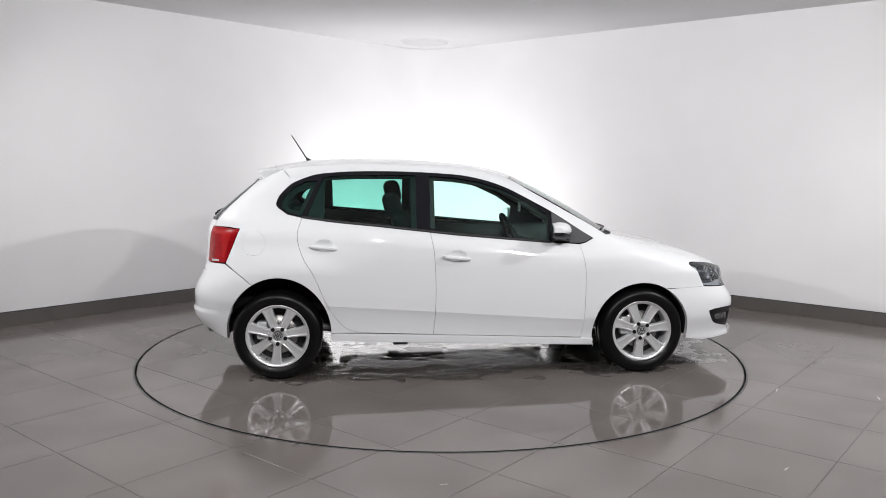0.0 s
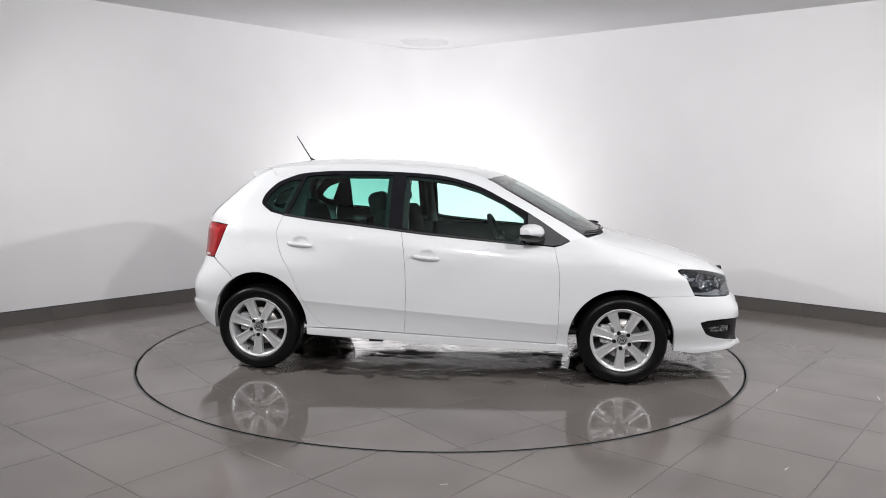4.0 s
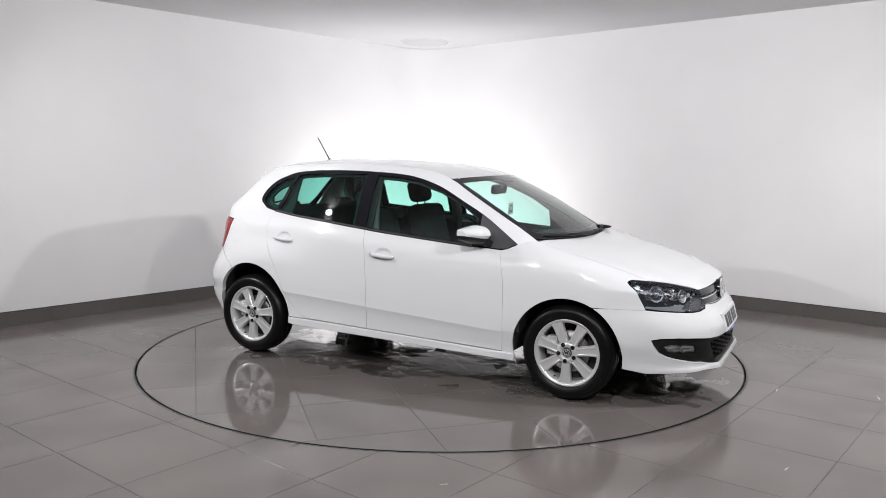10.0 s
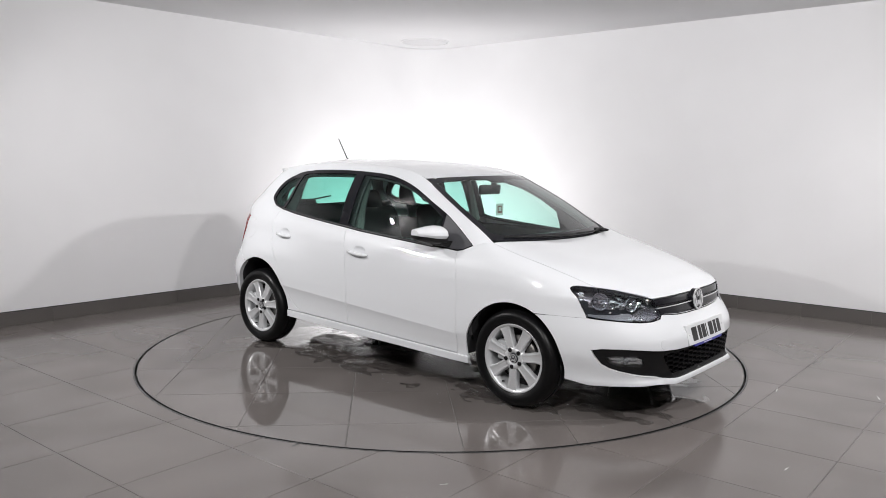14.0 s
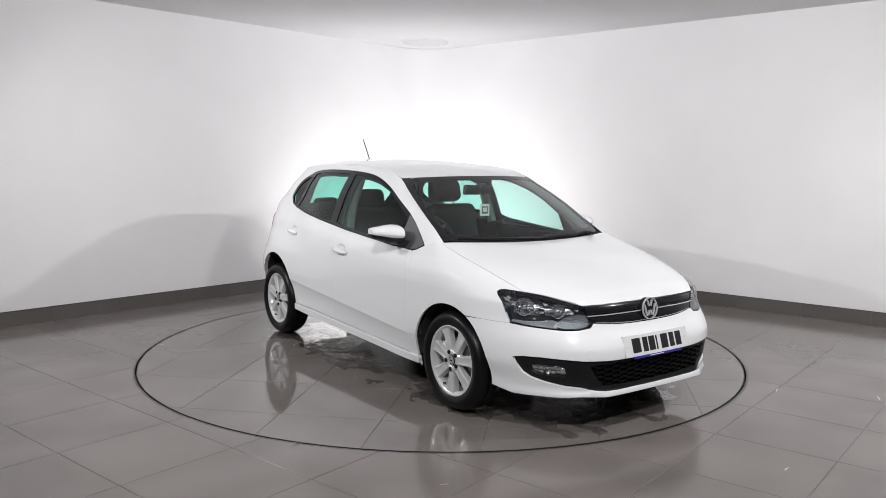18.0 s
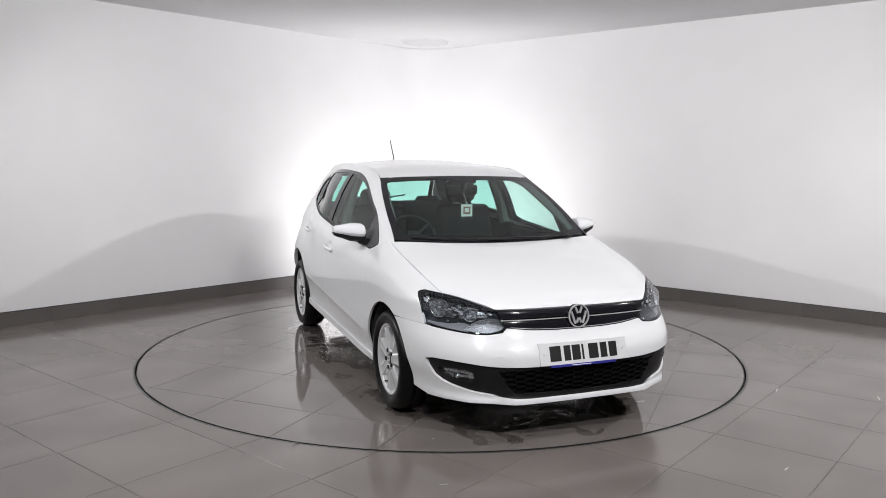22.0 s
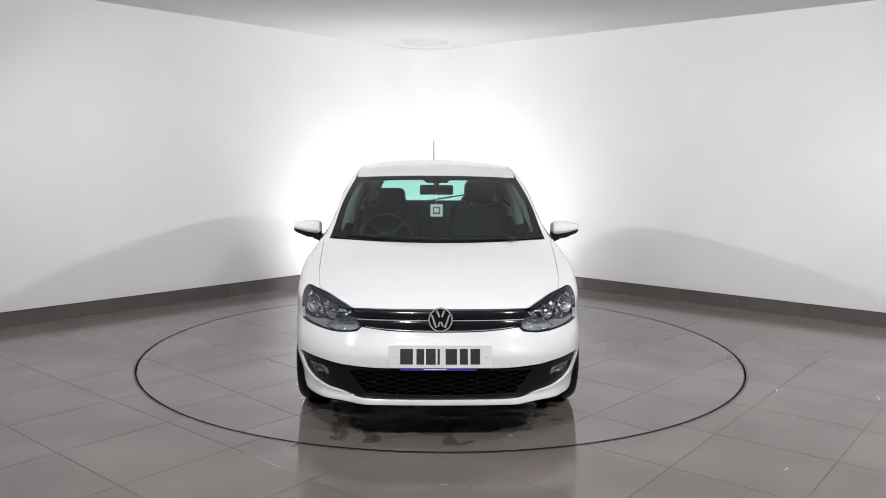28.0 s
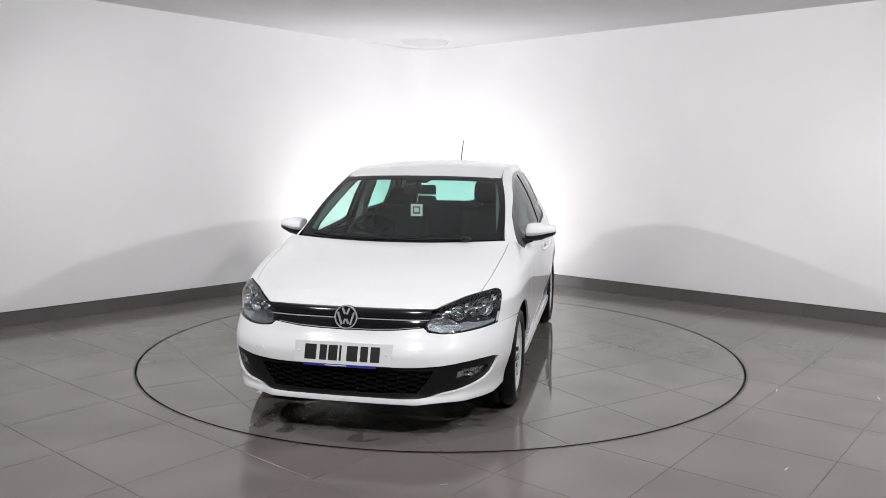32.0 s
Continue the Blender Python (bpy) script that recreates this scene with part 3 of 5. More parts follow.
def build_body():
    # one-piece panels across the car
    up_side = SEAM[:-1]
    front = [skin_xyz[:2] for skin_xyz in (body(q, z) for q, z in LAMP_TOP[2:])]
    front += [body(q, .687 + .004 * math.cos(math.pi / 2 * (QF - q) / .45))[:2] for q in (2.24, 2.32, 2.42, 2.52, 2.60, QF)]
    back = catmull([(1.212, 0), (1.204, .2), (1.178, .4), (1.135, .58), (1.085, .715)], 5)
    half = back + up_side[1:] + front[:-1] + [(front[-1][0], 0)]
    ring = half[1:-1] + [(front[-1][0], 0)] + [(x, -y) for x, y in reversed(half[1:-1])] + [(back[0][0], 0)]
    panel("bonnet", ring, skin_hood, M_PAINT, car, 1, .03, up=1, label="smooth white bonnet")

    low = [(1.60, .24), (1.72, .208), (1.90, .216), (2.12, .219), (2.25, .217), (2.45, .213), (QF, .212)]
    top = [(1.60, .590)] + LAMP_LOW[::-1] + GRILLE_LOW[1:]
    edge = [p for p in arch(*ARCH_F, 66, -9) if p[1] < .5885]
    edge = [(skin_q(x, z), z) for x, z in edge]
    half = list(reversed(top)) + edge + low[1:]
    bez = BEZEL_TOP + [(2 * QF - q, z) for q, z in reversed(BEZEL_TOP[:-1])] + [(2 * QF - q, z) for q, z in BEZEL_LOW] + list(reversed(BEZEL_LOW[:-1]))
    ring = half + [(2 * QF - q, z) for q, z in reversed(half)]
    panel("front_bumper", ring, body, M_PAINT, car, 1, .03, holes=[bez], depth=.03, gap=.0004, bevel=.001, up=-1, label="white front bumper")
    panel("bumper_bezel", bez, body, M_PLASTIC, car, 1, .03, holes=[mesh_ring(), lamp_ring(1), lamp_ring(-1)], depth=.05, lift=-.012, up=-1, label="black plastic lower bumper insert")

    # tail
    half = [(QR, .69), (-1.80, .705), (-1.79, .76), (-1.552, .766), (-1.445, .724), (-1.33, .672)]
    half += [(skin_q(x, z), z) for x, z in arch(*ARCH_R, 119, 185) if x < -1.05]
    half += [(-1.56, .285), (-1.66, .325), (-1.80, .352), (-2.0, .360), (QR, .362)]
    ring = half + [(2 * QR - q, z) for q, z in reversed(half[1:-1])]
    panel("rear_bumper", ring, body, M_PAINT, car, 1, .04, depth=.03, up=-1, label="white rear bumper", lines=[[(-1.50 - .05 * i, z) for i in range(int((-1.50 - 2 * QR - 1.50) / .05) + 1)] for z in (.428, .438, .452, .462)])
    half = [(QR, .695), (-1.80, .71), (-1.79, .78), (-1.745, 1.0), (-1.71, 1.035), (-1.684, 1.129), (-1.666, 1.215), (-1.648, 1.325), (QR, 1.345)]
    ring = half + [(2 * QR - q, z) for q, z in reversed(half[1:-1])]
    pane = [(QR, 1.025), (-1.712, 1.043), (-1.688, 1.129), (-1.670, 1.215), (-1.653, 1.315), (QR, 1.325)]
    pane = pane + [(2 * QR - q, z) for q, z in reversed(pane[1:-1])]
    edge = pane
    pane = [(QR, 1.045), (-1.80, 1.052), (-1.768, 1.129), (-1.748, 1.215), (-1.728, 1.300), (QR, 1.312)]
    pane = pane + [(2 * QR - q, z) for q, z in reversed(pane[1:-1])]
    gate = panel("tailgate", ring, body, M_PAINT, car, 1, .05, holes=[edge], up=-1, label="white tailgate")
    panel("rear_window_edge", edge, body, M_TRIM, car, 1, .04, holes=[pane], gap=.0005, depth=.008, up=-1, label="black printed edge of the rear window")
    panel("rear_window", pane, body, M_GLASS_REAR, car, 1, .05, depth=0, lift=-.004, up=-1, label="green-tinted rear window")
    for s in (1, -1):
        side_panels(s)


def lamp_ring(s):
    """Opening of a fog lamp in the bumper insert."""
    r = [(1.833, .374), (1.88, .386), (2.02, .386), (2.052, .372), (2.056, .333), (2.03, .324), (1.90, .330), (1.855, .345)]
    return r if s > 0 else [(2 * QF - q, z) for q, z in r]


def mesh_ring():
    h = [(2.195, .385), (2.42, .388), (QF, .389)]
    l = [(QF, .258), (2.45, .260), (2.27, .270), (2.225, .32)]
    return h + [(2 * QF - q, z) for q, z in reversed(h[:-1])] + [(2 * QF - q, z) for q, z in reversed(l[1:])] + l


def side_panels(s):
    """The panels of one side; s: 1 left, -1 right."""
    def sheet(name, ring, surf=skin_xz, **k):
        return panel(name, ring, surf, k.pop("mat", M_PAINT), k.pop("parent", car), s, up=-1, **k)

    # front wing
    seam = [(x, hood_z(x, y)) for x, y in SEAM]
    lamp = [body(q, z)[::2] for q, z in [LAMP_TOP[1], LAMP_TOP[0], *LAMP_OUT[::-1], LAMP_LOW[-1]]]
    ring = DOOR_FRONT + [(.90, .903), (.96, .931)] + [(1.03, .955)] + seam + lamp + [(1.605, .590)]
    a = [p for p in arch(*ARCH_F, 61.6, 197) if p[1] < .64]
    ring += a + [(.966, .207), (.88, .209)]
    sheet("front_wing", ring, h=.022, gap=.0006, bevel=.0012)
    # doors
    ring = list(reversed(DOOR_MID)) + list(reversed(DOOR_FRONT[:1])) + DOOR_FRONT[1:] + belt_between(.85, -.157)[1:-1]
    door = sheet("front_door", ring, h=.03, holes=[cup_ring(-.078, .818)], lines=[crease(d) for d in (-.030, -.0022, .0022, .030)])
    ring = DOOR_MID + belt_between(-.157, -1.0)[1:] + list(reversed(DOOR_REAR))[1:]
    rear = sheet("rear_door", ring, h=.03, holes=[cup_ring(-.952, .884)], lines=[crease(d) for d in (-.030, -.0022, .0022, .030)])
    for d, x0, z0 in ((door, -.078, .818), (rear, -.952, .884)):
        handle(d, s, x0, z0, keyed=(d is door and s < 0))
    # sill
    ring = [(-.812, .257), (-.576, .246), (.378, .219), (.962, .200), (.962, .247), (.878, .252), (-.135, .287), (-.594, .302), (-.812, .306)]
    sheet("sill", ring, lift=.011, h=.03, depth=.03, bevel=.004)
    # rear wing with the rear pillar
    ring = [p for p in DOOR_REAR] + [(-1.003, 1.066), (-1.10, 1.088)] + GLASS_TOP[:5] + [(-1.09, 1.327), (-1.137, 1.383), (-1.21, 1.350), (-1.272, 1.318)] + [body(q, z)[::2] for q, z in ((-1.648, 1.305), (-1.666, 1.215), (-1.684, 1.129), (-1.71, 1.035))]
    tl = [body(q, z)[::2] for q, z in [(-1.745, 1.0), (-1.66, 1.002), (-1.53, 1.002), (LAMP_QT, .994), ((LAMP_QT + LAMP_QB) / 2 + .004, .88), (LAMP_QB, .770)]]
    ring += tl + [body(q, z)[::2] for q, z in [(-1.445, .726), (-1.33, .674)]]
    ring += [p for p in arch(*ARCH_R, 119, -4)] + [(-.812, .308)]
    flap_q = skin_q(-1.317, .904)
    cap = [(flap_q + .088 * math.cos(t * math.pi / 12), .904 + .078 * math.sin(t * math.pi / 12)) for t in range(24)]
    sheet("rear_wing", ring, h=.03, holes=[[body(q, z)[::2] for q, z in cap]] if s < 0 else [])
    if s < 0:
        panel("fuel_flap", cap, body, M_PAINT, car, s, .03, lift=.0, gap=-.0005, up=-1, label="round white fuel filler flap")
    # rear lamp
    ring = [(LAMP_QT - .002, .991), ((LAMP_QT + LAMP_QB) / 2 + .002, .88), (LAMP_QB, .774), (-1.66, .764), (-1.786, .768), (-1.775, .88), (-1.748, .998), (-1.60, 1.0)]
    tlamp = panel("rear_light", ring, body, M_RED, car, s, .03, lift=.003, depth=.04, up=-1, label="red rear light lens")
    panel("reversing_lens", [(-1.60, .776), (-1.70, .772), (-1.70, .788), (-1.605, .790)], body, M_LAMPGREY, tlamp, s, .02, lift=.0045, up=-1)
    panel("lamp_core", [(-1.545, .80), (-1.575, .80), (-1.59, .95), (-1.70, .955), (-1.70, .975), (-1.49, .972), (-1.50, .93)], body, M_REDCORE, tlamp, s, .02, lift=.0042, depth=.002, up=-1)
    # glazing
    pane_f = inset_ring([(-.168, .995)] + belt_between(-.15, .655)[1:] + [(.668, .985), (.672, 1.085), (.531, 1.178), (.356, 1.264), (.181, 1.317), (.005, 1.344), (-.165, 1.354)], .012)
    pane_r = inset_ring(belt_between(-.988, -.235) + [(-.235, 1.358), (-.334, 1.360), (-.651, 1.359), (-.82, 1.350), (-.876, 1.338)], .012)
    pane_q = inset_ring(belt_between(-1.10, -.996) + [(-.882, 1.322), (-.985, 1.315), (-1.065, 1.275), (-1.138, 1.205), (-1.158, 1.155), (-1.150, 1.13)], .014)
    outer = belt_between(.85, -1.10) + catmull(GLASS_TOP, 3) + [(.96, .931), (.90, .903)]
    sheet("window_trim", outer, mat=M_TRIM, holes=[pane_f, pane_r, pane_q], h=.03, lift=.001, gap=.001, depth=.012, label="glossy black window surround and pillars")
    sail = [(.676, .9085), (.85, .8985), (.90, .905), (.955, .932), (.942, .943), (.879, .981), (.707, 1.091), (.680, 1.103)]
    sheet("mirror_sail", sail, mat=M_SAIL, lift=.004, h=.03, depth=.006, label="dark grey plastic corner piece at the mirror")
    sheet("front_side_window", pane_f, mat=M_GLASS, lift=-.004, depth=0, h=.022, gap=-.003, label="lightly green-tinted side window")
    sheet("rear_side_window", pane_r, mat=M_GLASS_REAR, lift=-.004, depth=0, h=.022, gap=-.003, label="darker green-tinted side window")
    sheet("quarter_window", pane_q, mat=M_GLASS_REAR, lift=-.004, depth=0, h=.022, gap=-.003, label="small dark green-tinted quarter window")
    # inner door frames, dark, narrower in the clear
    frame_in = [[(max(x, -.120), z) for x, z in inset_ring(pane_f, .008)], [(min(-.28, max(x, -.86)), z) for x, z in inset_ring(pane_r, .006)], inset_ring(pane_q, .034)]
    sheet("inner_frame", inset_ring(outer, .006), mat=M_LINERDARK, holes=frame_in, lift=-.026, depth=.015, h=.04, label="dark inner door frames")
    # belt strip
    vs, fs = [], []
    line = belt_between(.66, -1.0)
    for x, z in line:
        y = side_y(x, z)
        vs += [(x, s * (y + .001), z - .006), (x, s * (y + .006), z - .004), (x, s * (y + .005), z + .008), (x, s * (y - .003), z + .011)]
    for i in range(len(line) - 1):
        for k in range(3):
            fs.append((4 * i + k, 4 * i + k + 1, 4 * i + k + 5, 4 * i + k + 4))
    part("belt_strip", mesh("belt_strip", vs, fs), M_SEAL, car)
    # pillar and roof rail: from the glass up to the roof and windscreen edge
    lowc = [(.985, .915), (.879, .982), (.707, 1.092), (.531, 1.187), (.356, 1.272), (.181, 1.327), (.005, 1.355), (-.334, 1.372), (-.651, 1.371), (-.901, 1.352), (-.985, 1.329), (-1.09, 1.325)]
    low3 = catmull([skin_xz(*p) for p in lowc], 5)
    up3 = catmull(RAIL, 5)
    vs, fs, W = [], [], 7
    for a, b in zip(low3, up3):
        a, b = Vector(a), Vector(b)
        mid = Vector(((a.x + b.x) / 2, max(a.y, b.y) * .62 + min(a.y, b.y) * .38, max(a.z, b.z) * .72 + min(a.z, b.z) * .28))
        for k in range(W):
            t = k / (W - 1)
            p = (1 - t) ** 2 * a + 2 * t * (1 - t) * mid + t * t * b
            vs.append((p.x, s * p.y, p.z))
    for i in range(len(low3) - 1):
        for k in range(W - 1):
            f = (i * W + k, i * W + k + 1, (i + 1) * W + k + 1, (i + 1) * W + k)
            fs.append(f if s > 0 else f[::-1])
    part("roof_rail", mesh("roof_rail", vs, fs), M_PAINT, car)


LAMP_QT, LAMP_QB = skin_q(-1.408, .996), skin_q(-1.499, .774)   # forward edge of the rear lights


def inset_ring(r, d):
    r = resample(r, .05)
    if ring_area(r) < 0:
        r.reverse()
    return inset(r, d)


RAIL = [(1.085, .689, .938), (.955, .668, 1.017), (.785, .646, 1.113), (.605, .617, 1.212), (.400, .572, 1.324), (.20, .556, 1.384), (0, .552, 1.404), (-.334, .552, 1.420),
        (-.651, .550, 1.419), (-.92, .540, 1.405), (-1.02, .532, 1.397), (-1.14, .520, 1.383)]
ROOF_MID = smooth_table([-1.38, -1.2, -1.0, -.658, -.307, .071, .268, .40, .50], [1.372, 1.410, 1.443, 1.461, 1.457, 1.433, 1.407, 1.377, 1.343])
RAIL_Z = smooth_table([-1.40, -1.14, -.92, -.651, -.334, 0, .2, .4, .52], [1.358, 1.383, 1.405, 1.419, 1.420, 1.404, 1.384, 1.324, 1.26])
RAIL_Y = smooth_table([-1.40, -1.14, -.92, -.651, 0, .2, .4, .52], [.485, .520, .540, .550, .552, .556, .572, .58])


def skin_roof(x, y):
    u = abs(y) / RAIL_Y(x)
    return x, y, ROOF_MID(x) - (ROOF_MID(x) - RAIL_Z(x)) * u ** 2.4


def skin_screen(u, v):
    """Windscreen: u across from -1 to 1, v up from 0 to 1."""
    a = Vector((1.205 - .160 * u * u - .012 * u ** 4, .672 * u, .952 + .010 * u * u))
    b = Vector((.495 - .095 * u * u - .01 * u ** 4, .568 * u, 1.342 - .016 * u * u))
    p = a.lerp(b, v)
    bow = .015 * 4 * v * (1 - v)
    return p.x + bow * .5, p.y + .018 * 4 * v * (1 - v) * u, p.z + bow * .86


def build_top():
    xs = [.495 - .095 * (i / 8) ** 2 - .01 * (i / 8) ** 4 for i in range(9)]
    frontc = [(xs[i], .568 * i / 8 * .985) for i in range(9)]
    side = [(x, RAIL_Y(x) * .995) for x in (.3, .2, .1, 0, -.2, -.4, -.6, -.8, -.95, -1.05, -1.14)]
    rear = [(-1.19, .42), (-1.215, .25), (-1.225, 0)]
    half = frontc + side + rear
    ring = half + [(x, -y) for x, y in reversed(half[1:-1])]
    panel("roof", ring, skin_roof, M_PAINT, car, 1, .045, depth=.01, gap=.0, up=1, label="white roof")
    half = [(-1.228, 0), (-1.218, .25), (-1.193, .42), (-1.150, .506), (-1.23, .494), (-1.312, .455), (-1.345, .25), (-1.357, 0)]
    ring = half + [(x, -y) for x, y in reversed(half[1:-1])]
    panel("roof_spoiler", ring, skin_roof, M_PAINT, car, 1, .04, depth=.046, up=1, label="white spoiler over the rear window")
    sp = bpy.data.objects["roof_spoiler"]
    for s in (1, -1):
        a, b, c = (-1.142, .505, 1.384), (-1.310, .455, 1.362), (-1.284, .462, 1.310)
        vs = [(x, s * y, z) for x, y, z in (a, b, c)] + [(x, s * (y - .09), z) for x, y, z in (a, b, c)]
        fs = [(0, 1, 2), (5, 4, 3), (0, 3, 4, 1), (1, 4, 5, 2), (2, 5, 3, 0)]
        part("spoiler_end", mesh("spoiler_end", vs, fs if s > 0 else [f[::-1] for f in fs], False), M_PAINT, sp)
    # windscreen: black printed edge round a clear pane
    outer = [(-1, 0), (-.5, 0), (0, 0), (.5, 0), (1, 0), (1, .5), (1, 1), (.5, 1), (0, 1), (-.5, 1), (-1, 1), (-1, .5)]
    pane = [(-.93, .10), (-.85, .075), (-.5, .07), (0, .068), (.5, .07), (.85, .075), (.93, .10), (.945, .5), (.93, .90), (.88, .925), (.5, .935), (.16, .93), (.12, .88), (-.12, .88), (-.16, .93), (-.5, .935), (-.88, .925), (-.93, .90), (-.945, .5)]
    panel("windscreen_edge", outer, skin_screen, M_BLACK, car, 1, .08, holes=[pane], gap=.0, depth=.008, up=1, label="black printed windscreen edge")
    panel("windscreen", pane, skin_screen, M_SCREEN, car, 1, .1, gap=-.004, depth=0, lift=-.001, up=1, label="lightly green-tinted windscreen")
    # cowl between bonnet and windscreen
    vs, fs = [], []
    for i in range(25):
        u = -1 + i / 12
        p = Vector(skin_screen(u, .01))
        y = .70 * u
        x = float(np.interp(abs(y), [0, .2, .4, .58, .715], [1.212, 1.204, 1.178, 1.135, 1.085]))
        vs += [(p.x - .02, p.y, p.z - .012), (p.x + .005, p.y, p.z - .016), (x, y, hood_z(x, y) - .018), (x + .03, y, hood_z(x + .03, y) - .03)]
    for i in range(24):
        for k in range(3):
            fs.append((4 * i + k, 4 * i + k + 1, 4 * i + k + 5, 4 * i + k + 4))
    part("cowl", mesh("cowl", vs, fs), M_PLASTIC, car, "black plastic scuttle")
    # wipers, parked along the screen's foot
    for u0, v0, u1, v1 in ((.62, .0, -.28, .030), (-.02, .0, -.86, .035)):
        bm = bmesh.new()
        pts = [Vector(skin_screen(u0 + (u1 - u0) * k / 10, v0 + (v1 - v0) * k / 10)) + Vector((.008, 0, .011)) for k in range(11)]
        for a, b in zip(pts[:6], pts[1:7]):
            rod(bm, a, b, .0055, segs=8)
        w = part("wiper", bm, M_PLASTIC, car, "black wiper arm")
        bm = bmesh.new()
        for a, b in zip(pts[2:], pts[3:]):
            rod(bm, a - Vector((.003, 0, .004)), b - Vector((.003, 0, .004)), .005, segs=6)
        part("blade", bm, M_SEAL, w)
        if u0 < .5:
            continue
        # raised arm root with its round cap
        bm = bmesh.new()
        base = Vector(skin_screen(u0 + .06, 0)) + Vector((.014, 0, .010))
        bmesh.ops.create_uvsphere(bm, u_segments=14, v_segments=8, radius=1, matrix=Matrix.Translation(base) @ Matrix.Diagonal((.075, .030, .014, 1)))
        rod(bm, base, pts[1], .016, .008, 10)
        soften(part("arm_root", bm, M_PLASTIC, w), 60)
    # aerial
    bm = bmesh.new()
    rod(bm, (-1.018, 0, 1.455), (-1.127, 0, 1.625), .0052, .0036, 8)
    a = part("aerial", bm, M_SEAL, car, "thin black roof aerial")
    bm = bmesh.new()
    rod(bm, (-.99, 0, 1.425), (-1.022, 0, 1.461), .024, .005, 14)
    part("foot", bm, M_SEAL, a)


def cup_ring(x0, z0):
    return [(x0 + .098 + .064 * math.cos(t * math.pi / 12), z0 + .004 + .040 * math.sin(t * math.pi / 12)) for t in range(24)]


def handle(door, s, x0, z0, keyed):
    """A door pull with its cup."""
    y = side_y(x0 + .09, z0)
    vs, fs = [], []
    n = 14
    cx, cz = x0 + .098, z0 + .004

    def dish(x, z):
        r = min(1, math.hypot((x - cx) / .064, (z - cz) / .040))
        p = skin_xz(x, z)
        return p[0], p[1] - .015 * (1 - r ** 3), p[2]
    panel("handle_cup", cup_ring(x0, z0), dish, M_PAINT, door, s, .012, depth=0, gap=-.003, lift=-.0015, up=-1, label="hollow behind the door handle")
    for i in range(n + 1):
        t = i / n
        x = x0 + .185 * t
        bulge = math.sin(math.pi * min(1, max(0, t))) ** .45
        yy = side_y(x, z0 - .012 * t) + .006 + .024 * bulge
        r = .008 + .006 * bulge
        for k in range(8):
            a = 2 * math.pi * k / 8
            vs.append((x, s * (yy + r * .8 * math.cos(a) - .004), z0 - .015 * t + r * math.sin(a)))
    for i in range(n):
        for k in range(8):
            f = (i * 8 + k, i * 8 + (k + 1) % 8, (i + 1) * 8 + (k + 1) % 8, (i + 1) * 8 + k)
            fs.append(f if s < 0 else f[::-1])
    fs += [tuple(range(8)), tuple(n * 8 + k for k in range(7, -1, -1))]
    part("door_handle", mesh("door_handle", vs, fs), M_PAINT, door, "white pull handle")
    if keyed:
        bm = bmesh.new()
        rod(bm, (x0 + .008, s * (y + .01), z0), (x0 + .008, s * (y + .026), z0), .009, segs=14)
        soften(part("key_lock", bm, M_ALLOY, door))


def wing_mirror(s):
    """The door mirror: a painted wedge over a black lower shell, on a foot, with mirror glass."""
    secs = [(.780, .668, .775, .962, 1.022), (.788, .660, .788, .955, 1.036), (.805, .655, .792, .953, 1.044), (.84, .650, .786, .955, 1.046), (.88, .645, .770, .960, 1.042), (.92, .640, .744, .968, 1.034),
            (.948, .637, .724, .972, 1.030), (.963, .637, .706, .975, 1.025), (.970, .639, .696, .979, 1.020)]
    secs = [(y, a, b, c + .010, d) for y, a, b, c, d in secs]
    n = 12

    def loft(name, rings, mat, parent, label=""):
        k = len(rings[0])
        vs = [(x, s * y, z) for r in rings for x, y, z in r]
        fs = [(i * k + j, i * k + (j + 1) % k, (i + 1) * k + (j + 1) % k, (i + 1) * k + j) for i in range(len(rings) - 1) for j in range(k)]
        fs += [tuple(reversed(range(k))), tuple((len(rings) - 1) * k + j for j in range(k))]
        return soften(part(name, mesh(name, vs, fs if s > 0 else [f[::-1] for f in fs]), mat, parent, label), 32)

    def hood(y, x0, x1, z0, z1):
        w, h = x1 - x0, z1 - z0
        up = [(x0 + w * (.30 + .70 * math.cos(math.pi / 2 * t / n) ** .75), y, z0 + h * (.22 + .78 * math.sin(math.pi / 2 * t / n) ** .85)) for t in range(n + 1)]
        return [(x0, y, z0), (x1 - .10 * w, y, z0)] + up + [(x0 + .02 * w, y, z1 - .10 * h)]

    def chin(y, x0, x1, z0, z1):
        w, d = x1 - x0, .036 * min(1, (z1 - z0) / .07)
        return [(x0, y, z0 - .6 * d), (x0 + .2 * w, y, z0 - d), (x1 - .25 * w, y, z0 - d), (x1 - .06 * w, y, z0 - .6 * d), (x1 - .05 * w, y, z0 - .001), (x0, y, z0 - .001)]
    shell = loft("wing_mirror", [hood(*c) for c in secs], M_PAINT, car, "white door mirror shell on a black foot")
    loft("lower_shell", [chin(*c) for c in secs], M_PLASTIC, shell)
    foot = [[(x0, y, z0), (x1, y, z0), (x1, y, z1), (x0, y, z1)] for y, x0, x1, z0, z1 in ((.745, .66, .80, .898, .945), (.78, .665, .79, .908, .950), (.83, .67, .765, .925, .955))]
    loft("mirror_foot", foot, M_PLASTIC, shell)
    vs = [(.6365 + (.93 - yy) * .10, s * yy, zz) for yy, zz in ((.80, .968), (.80, 1.028), (.84, 1.034), (.90, 1.027), (.945, 1.012), (.945, .988), (.90, .975), (.84, .966))]
    part("mirror_glass", mesh("mirror_glass", vs, [tuple(range(8))], False), M_MIRROR, shell)


